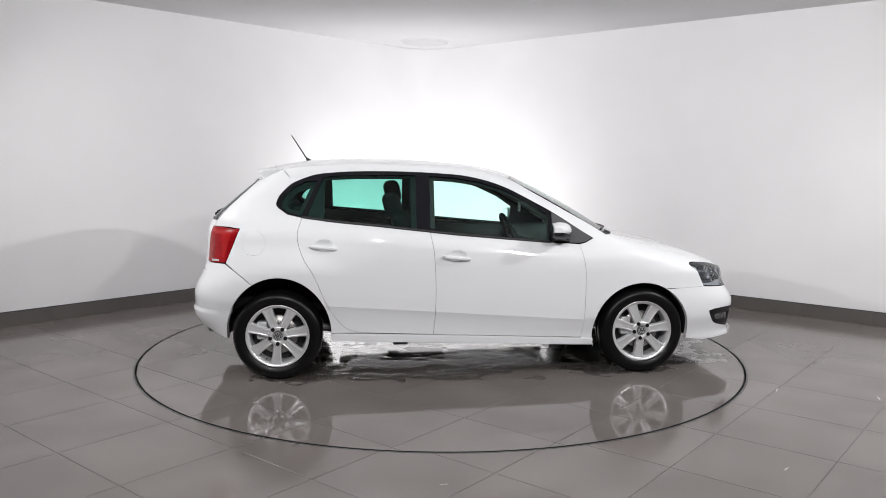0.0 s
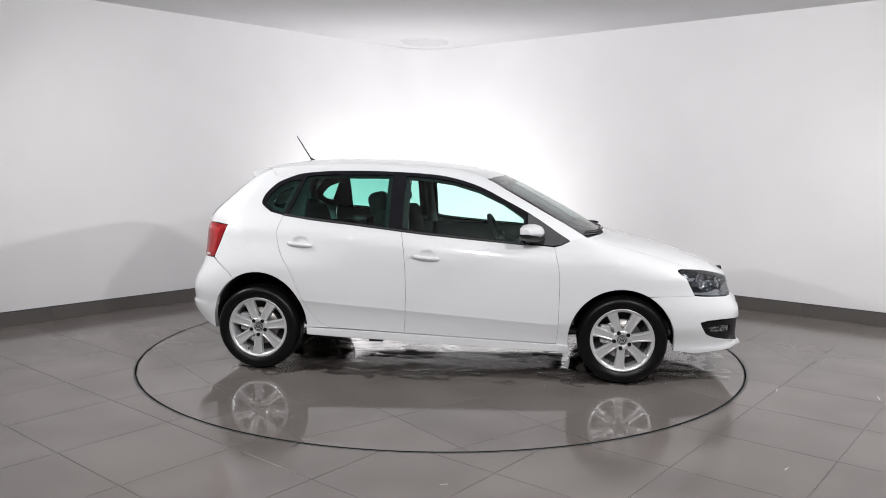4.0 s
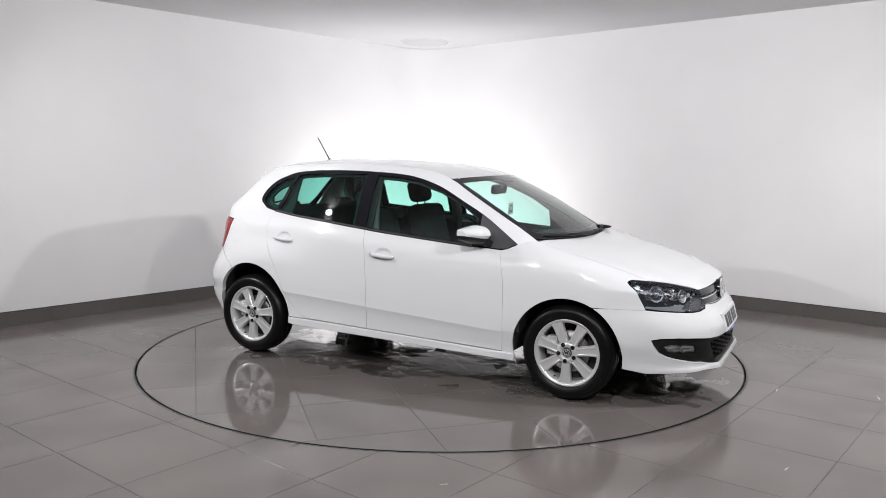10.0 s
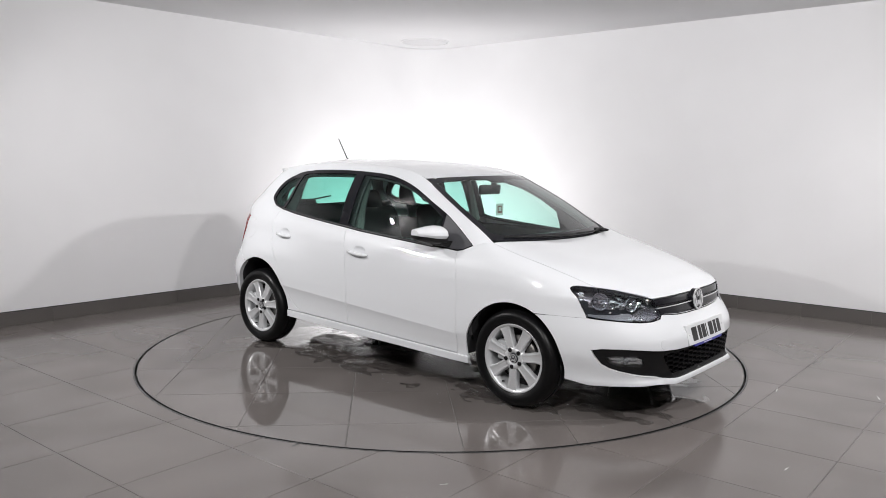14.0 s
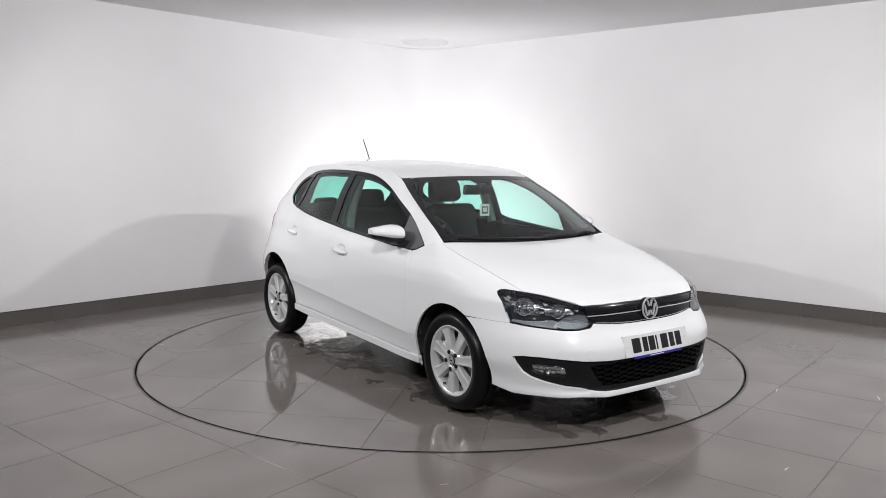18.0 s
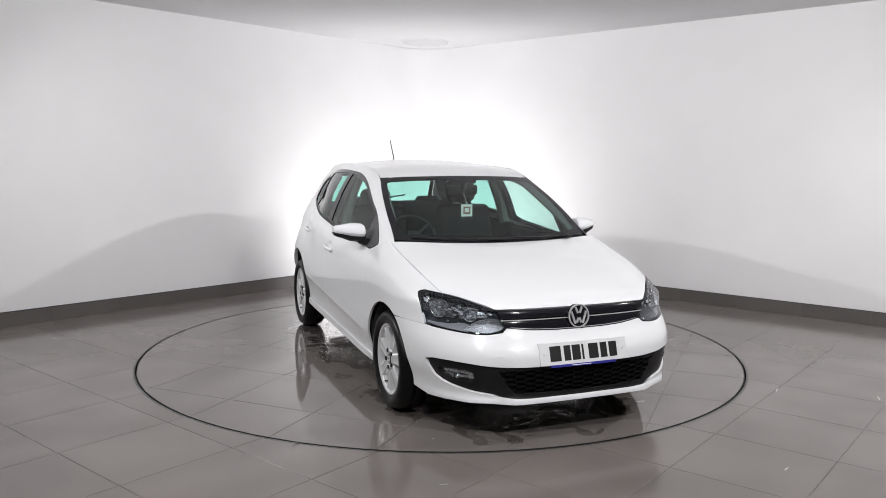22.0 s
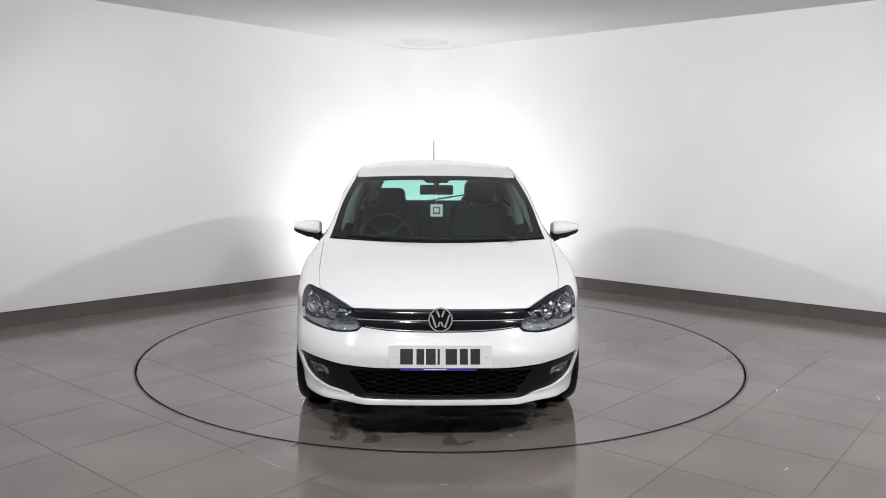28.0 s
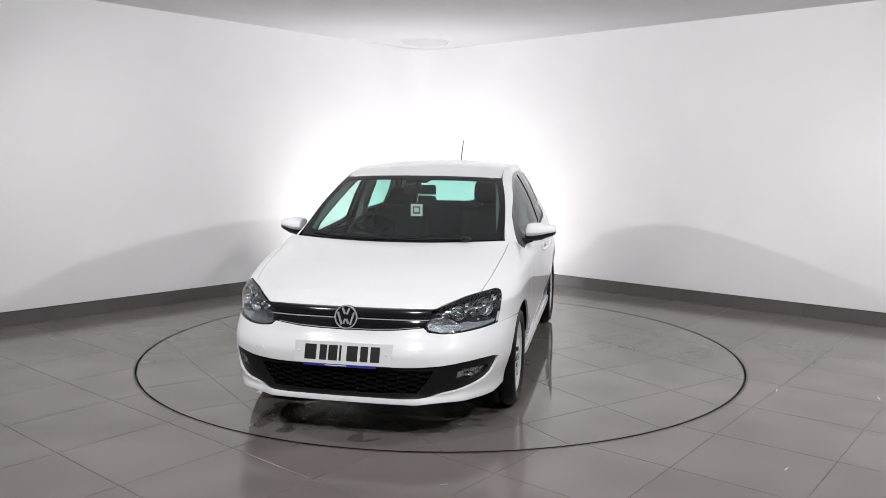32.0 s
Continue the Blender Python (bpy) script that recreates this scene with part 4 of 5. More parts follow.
def wheel(x, s):
    """Tyre, seven-spoke alloy rim, five bolts, cap and brake disc; turned about y, its face outwards."""
    R, r = TYRE_R, .2055
    prof = [(r - .006, -.075), (r + .004, -.088), (r + .030, -.098), (r + .058, -.096), (R - .014, -.082), (R - .003, -.062), (R, -.04), (R, -.014), (R - .006, -.012), (R - .006, -.006), (R, -.004),
            (R, .022), (R - .003, .048), (R - .014, .070), (r + .060, .084), (r + .034, .086), (r + .028, .083), (r + .012, .080), (r + .004, .072), (r - .006, .066)]
    hub = pose(x, s * .735, HUB_Z, 0, 0, 0 if s > 0 else 180)
    prof_rim = [(r - .030, -.07), (r - .022, .02), (r - .020, .058), (r - .012, .064), (r - .003, .071), (r + .003, .071), (r + .004, .066)]
    w = part("wheel", lathe("wheel", prof_rim, 72), M_ALLOY, car, "silver seven-spoke alloy wheel with a black tyre")
    w.matrix_basis = hub
    part("tyre", lathe("tyre", prof, 96), M_RUBBER, w, "black road tyre")
    turn0 = -86
    for k in range(7):
        a = radians(turn0 + k * 360 / 7)
        c, n = math.cos(a), math.sin(a)
        vs, fs = [], []
        # a wide flat spoke with a raised middle and bevelled flanks
        for rad, half, y in ((.040, .0205, .060), (.065, .0215, .063), (.10, .0225, .063), (.14, .0255, .061), (.172, .030, .061), (.192, .037, .063)):
            for off, dy in ((-half - .006, -.035), (-half - .004, -.006), (-half, 0), (-half * .75, .0012), (-half * .55, -.0012), (half * .55, -.0012), (half * .75, .0012), (half, 0), (half + .004, -.006), (half + .006, -.035)):
                vs.append((rad * c - off * n, y + dy, rad * n + off * c))
        for i in range(5):
            for j in range(9):
                fs.append((i * 10 + j, (i + 1) * 10 + j, (i + 1) * 10 + j + 1, i * 10 + j + 1))
        sp = part("spoke", mesh("spoke", vs, fs, True), M_ALLOY, w)
        sp.data.set_sharp_from_angle(angle=radians(25))
    part("hub", lathe("hub", [(.0, .050), (.030, .052), (.034, .064), (.050, .0665), (.066, .062), (.072, .03)], 40), M_ALLOY, w)
    for k in range(5):
        a = radians(270 + 72 * k + (10 if x > 0 else 0))
        bm = bmesh.new()
        rod(bm, (.052 * math.cos(a), .055, .052 * math.sin(a)), (.052 * math.cos(a), .0700, .052 * math.sin(a)), .0140, .0125, 14)
        part("bolt_cap", bm, M_PLASTIC, w)
    part("centre_cap", lathe("centre_cap", [(0, .0675), (.024, .0675), (.0285, .066), (.030, .060)], 32), M_LAMPBLACK, w)
    emblem("cap_emblem", w, lambda u, v: (u * .026, .0685, v * .026), .0012)
    part("brake_disc", lathe("brake_disc", [(.05, .012), (.128, .012), (.13, .008), (.13, -.006), (.05, -.006)], 48), M_DISC, w)
    bm = bmesh.new()
    box(bm, (.07, .06, .12), (.105, .005, .03), (0, 0, 0), .012)
    soften(part("brake_caliper", bm, M_LAMPGREY, w))
    part("brake_shield", lathe("brake_shield", [(0, -.03), (.15, -.03), (.18, -.035)], 40), M_UNDER, w)
    bm = bmesh.new()
    av = radians(-64)
    rod(bm, (.172 * math.cos(av), .05, .172 * math.sin(av)), (.168 * math.cos(av), .068, .168 * math.sin(av)), .005, segs=8)
    part("valve", bm, M_SEAL, w)


def emblem(name, parent, place, thick):
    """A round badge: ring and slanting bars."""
    bm = bmesh.new()
    def bar(a, b, w):
        d = Vector((b[0] - a[0], b[1] - a[1])).normalized()
        n = Vector((-d.y, d.x)) * w
        c = [place(a[0] + n.x, a[1] + n.y), place(b[0] + n.x, b[1] + n.y), place(b[0] - n.x, b[1] - n.y), place(a[0] - n.x, a[1] - n.y)]
        v0 = [bm.verts.new(p) for p in c]
        nn = (Vector(c[1]) - Vector(c[0])).cross(Vector(c[2]) - Vector(c[0])).normalized() * thick
        v1 = [bm.verts.new(Vector(p) + nn) for p in c]
        v2 = [bm.verts.new(Vector(p) - nn) for p in c]
        bm.faces.new(v1)
        bm.faces.new(reversed(v2))
        for i in range(4):
            bm.faces.new((v1[i], v2[i], v2[(i + 1) % 4], v1[(i + 1) % 4]))
        for v in v0:
            bm.verts.remove(v)
    for a, b in (((-.30, .74), (-.09, .22)), ((.30, .74), (.09, .22)), ((-.70, .38), (-.36, -.64)), ((.70, .38), (.36, -.64)), ((-.20, -.56), (-.06, -.16)), ((.20, -.56), (.06, -.16))):
        bar(a, b, .072)
    n = 40
    for i in range(n):
        a0, a1 = 2 * math.pi * i / n, 2 * math.pi * (i + 1) / n
        bar((.93 * math.cos(a0), .93 * math.sin(a0)), (.93 * math.cos(a1), .93 * math.sin(a1)), .052)
    bmesh.ops.recalc_face_normals(bm, faces=bm.faces)
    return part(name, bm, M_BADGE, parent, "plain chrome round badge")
def skin_point(q, z, d=0.0):
    """A point d metres proud of the skin."""
    e = 1e-3
    p = Vector(body(q, z))
    n = -(Vector(body(q + e, z)) - Vector(body(q - e, z))).cross(Vector(body(q, z + e)) - Vector(body(q, z - e))).normalized()
    return p + n * d, n


def skin_bar(name, q0, q1, z_of, tall, proud, thick, mat, parent, steps=40, s=1, label=""):
    """A bar that follows the skin along q; z_of(q) is its middle height."""
    vs, fs = [], []
    for i in range(steps + 1):
        q = q0 + (q1 - q0) * i / steps
        z = z_of(q)
        for dz, d in ((-.5, proud - thick), (-.5, proud - .15 * thick), (-.32, proud), (.32, proud), (.5, proud - .15 * thick), (.5, proud - thick)):
            p, _ = skin_point(q, z + dz * tall, d)
            vs.append((p.x, s * p.y, p.z))
    for i in range(steps):
        for k in range(5):
            f = (i * 6 + k, i * 6 + k + 1, i * 6 + k + 7, i * 6 + k + 6)
            fs.append(f if s < 0 else f[::-1])
    fs += [tuple(range(6)), tuple(steps * 6 + k for k in range(5, -1, -1))]
    ob = part(name, mesh(name, vs, fs), mat, parent, label)
    ob.data.set_sharp_from_angle(angle=radians(35))
    return ob


def bowl(name, centre, axis, r, deep, mat, parent, flat=.15):
    """A lamp reflector: a dish with its open side along axis."""
    prof = [(r * 1.06, .004), (r, 0)] + [(r * math.cos(t * math.pi / 16), -deep * math.sin(t * math.pi / 16)) for t in range(1, 8)] + [(r * flat, -deep)]
    me = lathe(name, prof, 32, "z")
    turn = Vector(axis).to_track_quat("Z", "Y").to_matrix().to_4x4()
    me.transform(Matrix.Translation(centre) @ turn)
    return part(name, me, mat, parent)


def headlight(s):
    ring = LAMP_TOP + LAMP_LOW + LAMP_OUT
    hl = panel("headlight", ring, body, M_HOUSING, car, s, .03, lift=-.045, depth=0, up=-1, label="clear headlight with dark housing and chrome reflectors")
    panel("lens", ring, body, M_LENS, hl, s, .03, lift=.001, depth=0, gap=.001, up=-1, label="clear plastic lens")
    # side walls of the housing
    vs, fs = [], []
    rr = resample(ring, .03)
    for q, z in rr:
        for d in (.0, -.052):
            p, _ = skin_point(q, z, d)
            vs.append((p.x, s * p.y, p.z))
    n = len(rr)
    for i in range(n):
        j = (i + 1) % n
        fs.append((2 * i, 2 * i + 1, 2 * j + 1, 2 * j))
    part("housing", mesh("housing", vs, fs), M_HOUSING, hl)
    # two round reflectors, set deep
    for q, z, r, deep in ((1.880, .684, .046, .030), (2.065, .664, .036, .026)):
        p, nn = skin_point(q, z, -.026)
        ax = (nn + Vector((.45, 0, 0))).normalized()
        c = Vector((p.x, s * p.y, p.z))
        a2 = Vector((ax.x, s * ax.y, ax.z))
        bowl("reflector", c, a2, r, deep, M_FACETDARK, hl)
        ring_me = lathe("reflector_ring", [(r * 1.06, -.004), (r * 1.05, .001), (r * 1.0, .002), (r * .96, -.006)], 36, "z")
        ring_me.transform(Matrix.Translation(c) @ a2.to_track_quat("Z", "Y").to_matrix().to_4x4())
        part("reflector_ring", ring_me, M_FACETDARK, hl)
        bm = bmesh.new()
        bmesh.ops.create_uvsphere(bm, u_segments=14, v_segments=8, radius=.014, matrix=Matrix.Translation(c - a2 * .008))
        soften(part("bulb", bm, M_CHROME, hl), 60)
    for face in ([(1.80, .64), (1.81, .735), (1.95, .728), (1.97, .632)], [(1.99, .632), (1.98, .728), (2.12, .700), (2.17, .655), (2.12, .640)]):
        panel("reflector_back", face, body, M_FACETDARK, hl, s, .02, lift=-.042, depth=0, up=-1)
    # small faceted mirrors between and beside the bowls
    for q, z, w in ((1.815, .725, .020), (1.845, .738, .016), (1.955, .690, .020), (1.975, .655, .014), (2.120, .672, .018), (2.145, .650, .013), (2.175, .668, .012), (2.03, .715, .014), (2.00, .612, .013), (1.93, .622, .010)):
        panel("reflector_facet", [(q - w, z - .5 * w), (q + .5 * w, z - .6 * w), (q + w, z + .4 * w), (q - .6 * w, z + .6 * w)], body, M_FACET, hl, s, .01, lift=-.022, depth=.008, up=-1)
    # thin light guide along the lower edge and the ribbed indicator towards the grille
    guide = [(1.792, .600), (1.86, .592), (1.95, .586), (2.05, .578), (2.085, .606), (2.03, .620), (1.95, .612), (1.86, .610), (1.80, .613)]
    panel("light_guide", guide, body, M_GUIDE, hl, s, .02, lift=-.014, depth=.02, up=-1, label="pale light guide strip")
    low = [(2.025, .590), (2.09, .577), (2.165, .574), (2.222, .585), (2.246, .601), (2.215, .640), (2.16, .648), (2.10, .632), (2.06, .612)]
    panel("indicator", low, body, M_FROST, hl, s, .02, lift=-.012, depth=.004, up=-1, label="ribbed grey indicator lens")
    brow = [(1.815, .745), (1.87, .749), (1.97, .738), (2.09, .711), (2.19, .682), (2.195, .688), (2.09, .717), (1.97, .744), (1.87, .754), (1.815, .752)]
    panel("lamp_brow", brow, body, M_BLACK, hl, s, .02, lift=-.006, depth=.02, up=-1)


def grille():
    top = [(2.207, .686), (2.32, .689), (2.45, .690), (QF, .691)]
    ring = top + [(2 * QF - q, z) for q, z in reversed(top[:-1])] + [(2 * QF - q, z) for q, z in GRILLE_LOW] + list(reversed(GRILLE_LOW[:-1]))
    g = panel("grille", ring, body, M_BLACK, car, 1, .03, lift=-.022, depth=0, gap=0, up=-1, label="black upper grille with thin chrome lines")
    span = 2 * QF
    skin_bar("grille_bar", 2.215, span - 2.215, lambda q: .6645, .041, -.004, .02, M_BLACK, g)
    skin_bar("grille_bar", 2.235, span - 2.235, lambda q: .609, .040, -.003, .02, M_BLACK, g)
    skin_bar("chrome_strip", 2.225, span - 2.225, lambda q: .634, .0058, .001, .012, M_BADGE, g, label="thin chrome strip")
    skin_bar("chrome_strip", 2.275, span - 2.275, lambda q: float(np.interp(min(q, span - q), [2.256, 2.40, 2.52, QF], [.594, .582, .577, .576])) + .0065, .003, .001, .010, M_BADGE, g, label="thin chrome strip")
    c, n = skin_point(QF, .640, .006)
    turn = Vector((1, 0, .10)).normalized()
    bm = bmesh.new()
    rod(bm, Vector(c) - turn * .02, Vector(c) + turn * .006, .061, .059, 40)
    b = soften(part("badge", bm, M_BLACK, g, "round dark badge"))
    emblem("badge_emblem", b, lambda u, v: tuple(Vector(c) + turn * .010 + Vector((-.10 * v * .063, u * .063, v * .063))), .004)


def lower_mesh():
    ring = mesh_ring()
    back = panel("lower_grille", ring, body, M_UNDER, car, 1, .04, lift=-.045, depth=0, gap=-.004, up=-1, label="black honeycomb lower grille")
    bm = bmesh.new()
    lo, hi = 2.19, 2 * QF - 2.19
    # long six-sided cells in staggered columns
    a, b, t = .021, .012, .0275
    segs = []
    for i in range(int((hi - lo) / (2 * a + b)) + 1):
        for row in range(7):
            q, z = lo + i * (2 * a + b), .245 + row * t + (t / 2 if i % 2 else 0)
            segs += [((q - a, z + t / 2), (q + a, z + t / 2)), ((q + a, z + t / 2), (q + a + b, z)), ((q + a + b, z), (q + a, z - t / 2))]
    mids = np.array([((a[0] + b[0]) / 2, (a[1] + b[1]) / 2) for a, b in segs])
    ok = inside(resample(ring, .05), mids)
    for (a, b), k in zip(segs, ok):
        if not k:
            continue
        c = []
        for (q, zz), d in ((a, -.014), (b, -.014), (b, -.036), (a, -.036)):
            p, n = skin_point(q, zz, d)
            c += [p + Vector((0, 0, .0032)), p - Vector((0, 0, .0032))]
        v = [bm.verts.new(p) for p in c]
        for f in ((0, 1, 3, 2), (2, 3, 5, 4), (0, 2, 4, 6), (1, 7, 5, 3)):
            bm.faces.new([v[i] for i in f])
    bmesh.ops.recalc_face_normals(bm, faces=bm.faces)
    part("honeycomb", bm, M_HONEY, back, "black plastic honeycomb bars", "stuff")


def fog_lamp(s):
    ring = catmull(lamp_ring(1), 3, True)
    fl = panel("fog_lamp", ring, body, M_LAMPBLACK, car, s, .03, lift=-.055, depth=0, gap=-.002, up=-1, label="clear fog lamp in the black insert")
    panel("lens", ring, body, M_LENS, fl, s, .03, lift=-.018, depth=0, gap=.0, up=-1)
    panel("reflector_back", inset_ring(ring, .004), body, M_FACET, fl, s, .02, lift=-.040, depth=0, up=-1)
    for i in range(5):
        for k in range(2):
            q, z, w, h = 1.876 + .034 * i, .344 + .021 * k, .0145, .0088
            panel("reflector_facet", [(q - w, z - h), (q + w, z - h), (q + w, z + h), (q - w, z + h)], body, M_FACET, fl, s, .01, lift=-.030 + .006 * ((i + k) % 2), depth=.006, up=-1)
    p, n = skin_point(1.955, .356, -.022)
    bowl("reflector", (p.x, s * p.y, p.z), (.9, s * .42, 0), .021, .02, M_FACETDARK, fl)
    panel("lamp_bezel", [(2.015, .376), (2.05, .370), (2.052, .337), (2.02, .334)], body, M_FACET, fl, s, .02, lift=-.020, depth=.02, up=-1)


def number_plate():
    def pos(y, z, d=0.0):
        return Vector((2.1245 + (.519 - z) * .30 - .10 * y * y + d, y, z))

    def sheet(name, y0, y1, z0, z1, d0, d1, mat, parent, label=""):
        vs, fs = [], []
        n = 8
        for i in range(n + 1):
            y = y0 + (y1 - y0) * i / n
            vs += [pos(y, z0, d1), pos(y, z1, d1), pos(y, z0, d0), pos(y, z1, d0)]
        for i in range(n):
            a, b = 4 * i, 4 * i + 4
            fs += [(a, b, b + 1, a + 1), (a + 2, a + 3, b + 3, b + 2), (a + 1, b + 1, b + 3, a + 3), (a, a + 2, b + 2, b)]
        fs += [(0, 1, 3, 2), (4 * n, 4 * n + 2, 4 * n + 3, 4 * n + 1)]
        return part(name, mesh(name, vs, fs, False), mat, parent, label)
    pl = sheet("number_plate", -.262, .262, .411, .519, -.012, .002, M_PLATE, car, "white number plate with dark bars")
    # dark bars where the characters stand (seen from in front, from the car's right to its left)
    for y, wide in ((-.204, .064), (-.122, .039), (-.074, .049), (-.0155, .0115), (.025, .058), (.097, .041), (.151, .049)):
        sheet("character_bar", y, y + wide, .428, .503, .002, .0026, M_INK, pl)
    sheet("plate_strip", -.204, .184, .399, .411, -.012, .004, M_BLUE, pl, "blue strip under the plate")
    sheet("print_bar", -.085, .03, .403, .4065, .004, .0045, M_WHITEMARK, pl)
    for y in (-.235, .235):
        bm = bmesh.new()
        rod(bm, pos(y, .466, .001), pos(y, .466, .006), .0065, .005, 12)
        part("screw_cap", bm, M_WHITEMARK, pl)


def inner_parts():
    """Dark shell behind the panels, floor pan, wheel housings, headlining."""
    qs = [QR + (QF - QR) * i / 90 for i in range(91)]
    zs = [.285 + .655 * k / 22 for k in range(23)]
    vs, fs = [], []
    for s in (1, -1):
        o = len(vs)
        for q in qs:
            for z in zs:
                p, n = skin_point(q, z, -.034)
                vs.append((p.x, s * max(0, p.y), min(p.z, hood_z(p.x, p.y) - .03) if p.x > 1 else p.z))
        for i in range(90):
            for k in range(22):
                a = o + i * 23 + k
                c = vs[a]
                if any(((c[0] - w[0]) / (w[2] + .03)) ** 2 + ((c[2] - w[1]) / (w[3] + .03)) ** 2 < 1 for w in (ARCH_F, ARCH_R)):
                    continue
                if 2.15 < qs[i] and .23 < zs[k] < .72:
                    continue
                if 1.75 < qs[i] and .54 < zs[k] < .77 or 1.75 < qs[i] < 2.2 and .27 < zs[k] < .44:
                    continue
                f = (a, a + 1, a + 24, a + 23)
                fs.append(f if s > 0 else f[::-1])
    part("inner_shell", mesh("inner_shell", vs, fs), M_UNDER, car, "dark inner body shell")
    bm = bmesh.new()
    box(bm, (3.3, 1.16, .04), (.22, 0, .300), (0, 0, 0), .02)
    box(bm, (1.6, 1.46, .04), (.05, 0, .30), (0, 0, 0), .02)
    box(bm, (.40, .9, .04), (1.86, 0, .235), (0, 4, 0), .01)
    box(bm, (.08, .84, .40), (1.90, 0, .44), (0, 0, 0), .01)
    box(bm, (.26, .9, .1), (-1.55, 0, .30), (0, 0, 0), .02)
    part("floor_pan", bm, M_PAN, car, "lightened grey underbody")
    bm = bmesh.new()
    rod(bm, (.7, -.12, .262), (-.8, -.12, .262), .025, segs=12)
    box(bm, (.5, .28, .12), (-1.45, .25, .26), (0, 0, 0), .04)
    part("exhaust", bm, M_DISC, car)
    for w, hx in ((ARCH_F, HUB_F), (ARCH_R, HUB_R)):
        for s in (1, -1):
            vs, fs = [], []
            n = 28
            for i in range(n + 1):
                a = radians(-6 + 190 * i / n)
                hx2, hz2 = w[0] + (w[2] + .004) * math.cos(a), w[1] + (w[3] + .004) * math.sin(a)
                for y in (min(.800, skin_xz(hx2, max(hz2, .2))[1] - .012), .54):
                    vs.append((hx2, s * y, hz2))
            for i in range(n):
                f = (2 * i, 2 * i + 1, 2 * i + 3, 2 * i + 2)
                fs.append(f if s > 0 else f[::-1])
            b = len(vs)
            vs.append((w[0], s * .54, w[1]))
            for i in range(n):
                fs.append((2 * i + 1, b, 2 * i + 3))
            part("wheel_housing", mesh("wheel_housing", vs, fs), M_UNDER, car)
    def ceiling_skin(x, y):
        p = skin_roof(x, y)
        return p[0], p[1], p[2] - .028
    half = [(.42, 0), (.39, .3), (.33, .53), (.1, .535), (-.5, .53), (-1.0, .50), (-1.2, .45), (-1.22, 0)]
    panel("headlining", half + [(x, -y) for x, y in reversed(half[1:-1])], ceiling_skin, M_LINER, car, 1, .06, depth=0, up=-1, label="light grey headlining")
    # inner pillars and rails, light grey
    for s in (1, -1):
        for pts, wide in (([(1.0, .655, .95), (.78, .615, 1.085), (.58, .585, 1.19), (.38, .55, 1.29), (.15, .53, 1.36)], .030), ([(-.16, .67, .95), (-.18, .63, 1.12), (-.19, .55, 1.33)], .04),
                          ([(-1.15, .60, 1.03), (-1.2, .54, 1.18), (-1.15, .48, 1.31)], .05)):
            bm = bmesh.new()
            line = catmull(pts, 4)
            for a, b in zip(line, line[1:]):
                rod(bm, (a[0], s * a[1], a[2]), (b[0], s * b[1], b[2]), wide, segs=8)
            part("inner_pillar", bm, M_PILLAR, car, "mid grey inner pillar trim")


def seat(x, y, z_top, name="front_seat"):
    """Cushion, backrest and headrest on two posts."""
    s = round_box("seat_cushion", (.50, .48, .16), (x + .27, y, .50), M_FABRIC, car, (0, -8, 0), .05, 4, "charcoal fabric seat")
    bm = bmesh.new()
    box(bm, (.14, .46, .58), (x + .03, y, .81), (0, -14, 0), .06, 4)
    box(bm, (.10, .36, .16), (x - .035, y, 1.015), (0, -14, 0), .045, 4)
    soften(part("backrest", bm, M_FABRIC, s), 60)
    soften(part("headrest", box(bmesh.new(), (.125, .240, .180), (x - .085, y, z_top - .090), (0, -14, 0), .052, 5), M_FABRIC, s), 60)
    for dy in (-.06, .06):
        bm = bmesh.new()
        rod(bm, (x - .06, y + dy, 1.05), (x - .082, y + dy, z_top - .12), .007, segs=8)
        part("headrest_post", bm, M_CHROME, s)


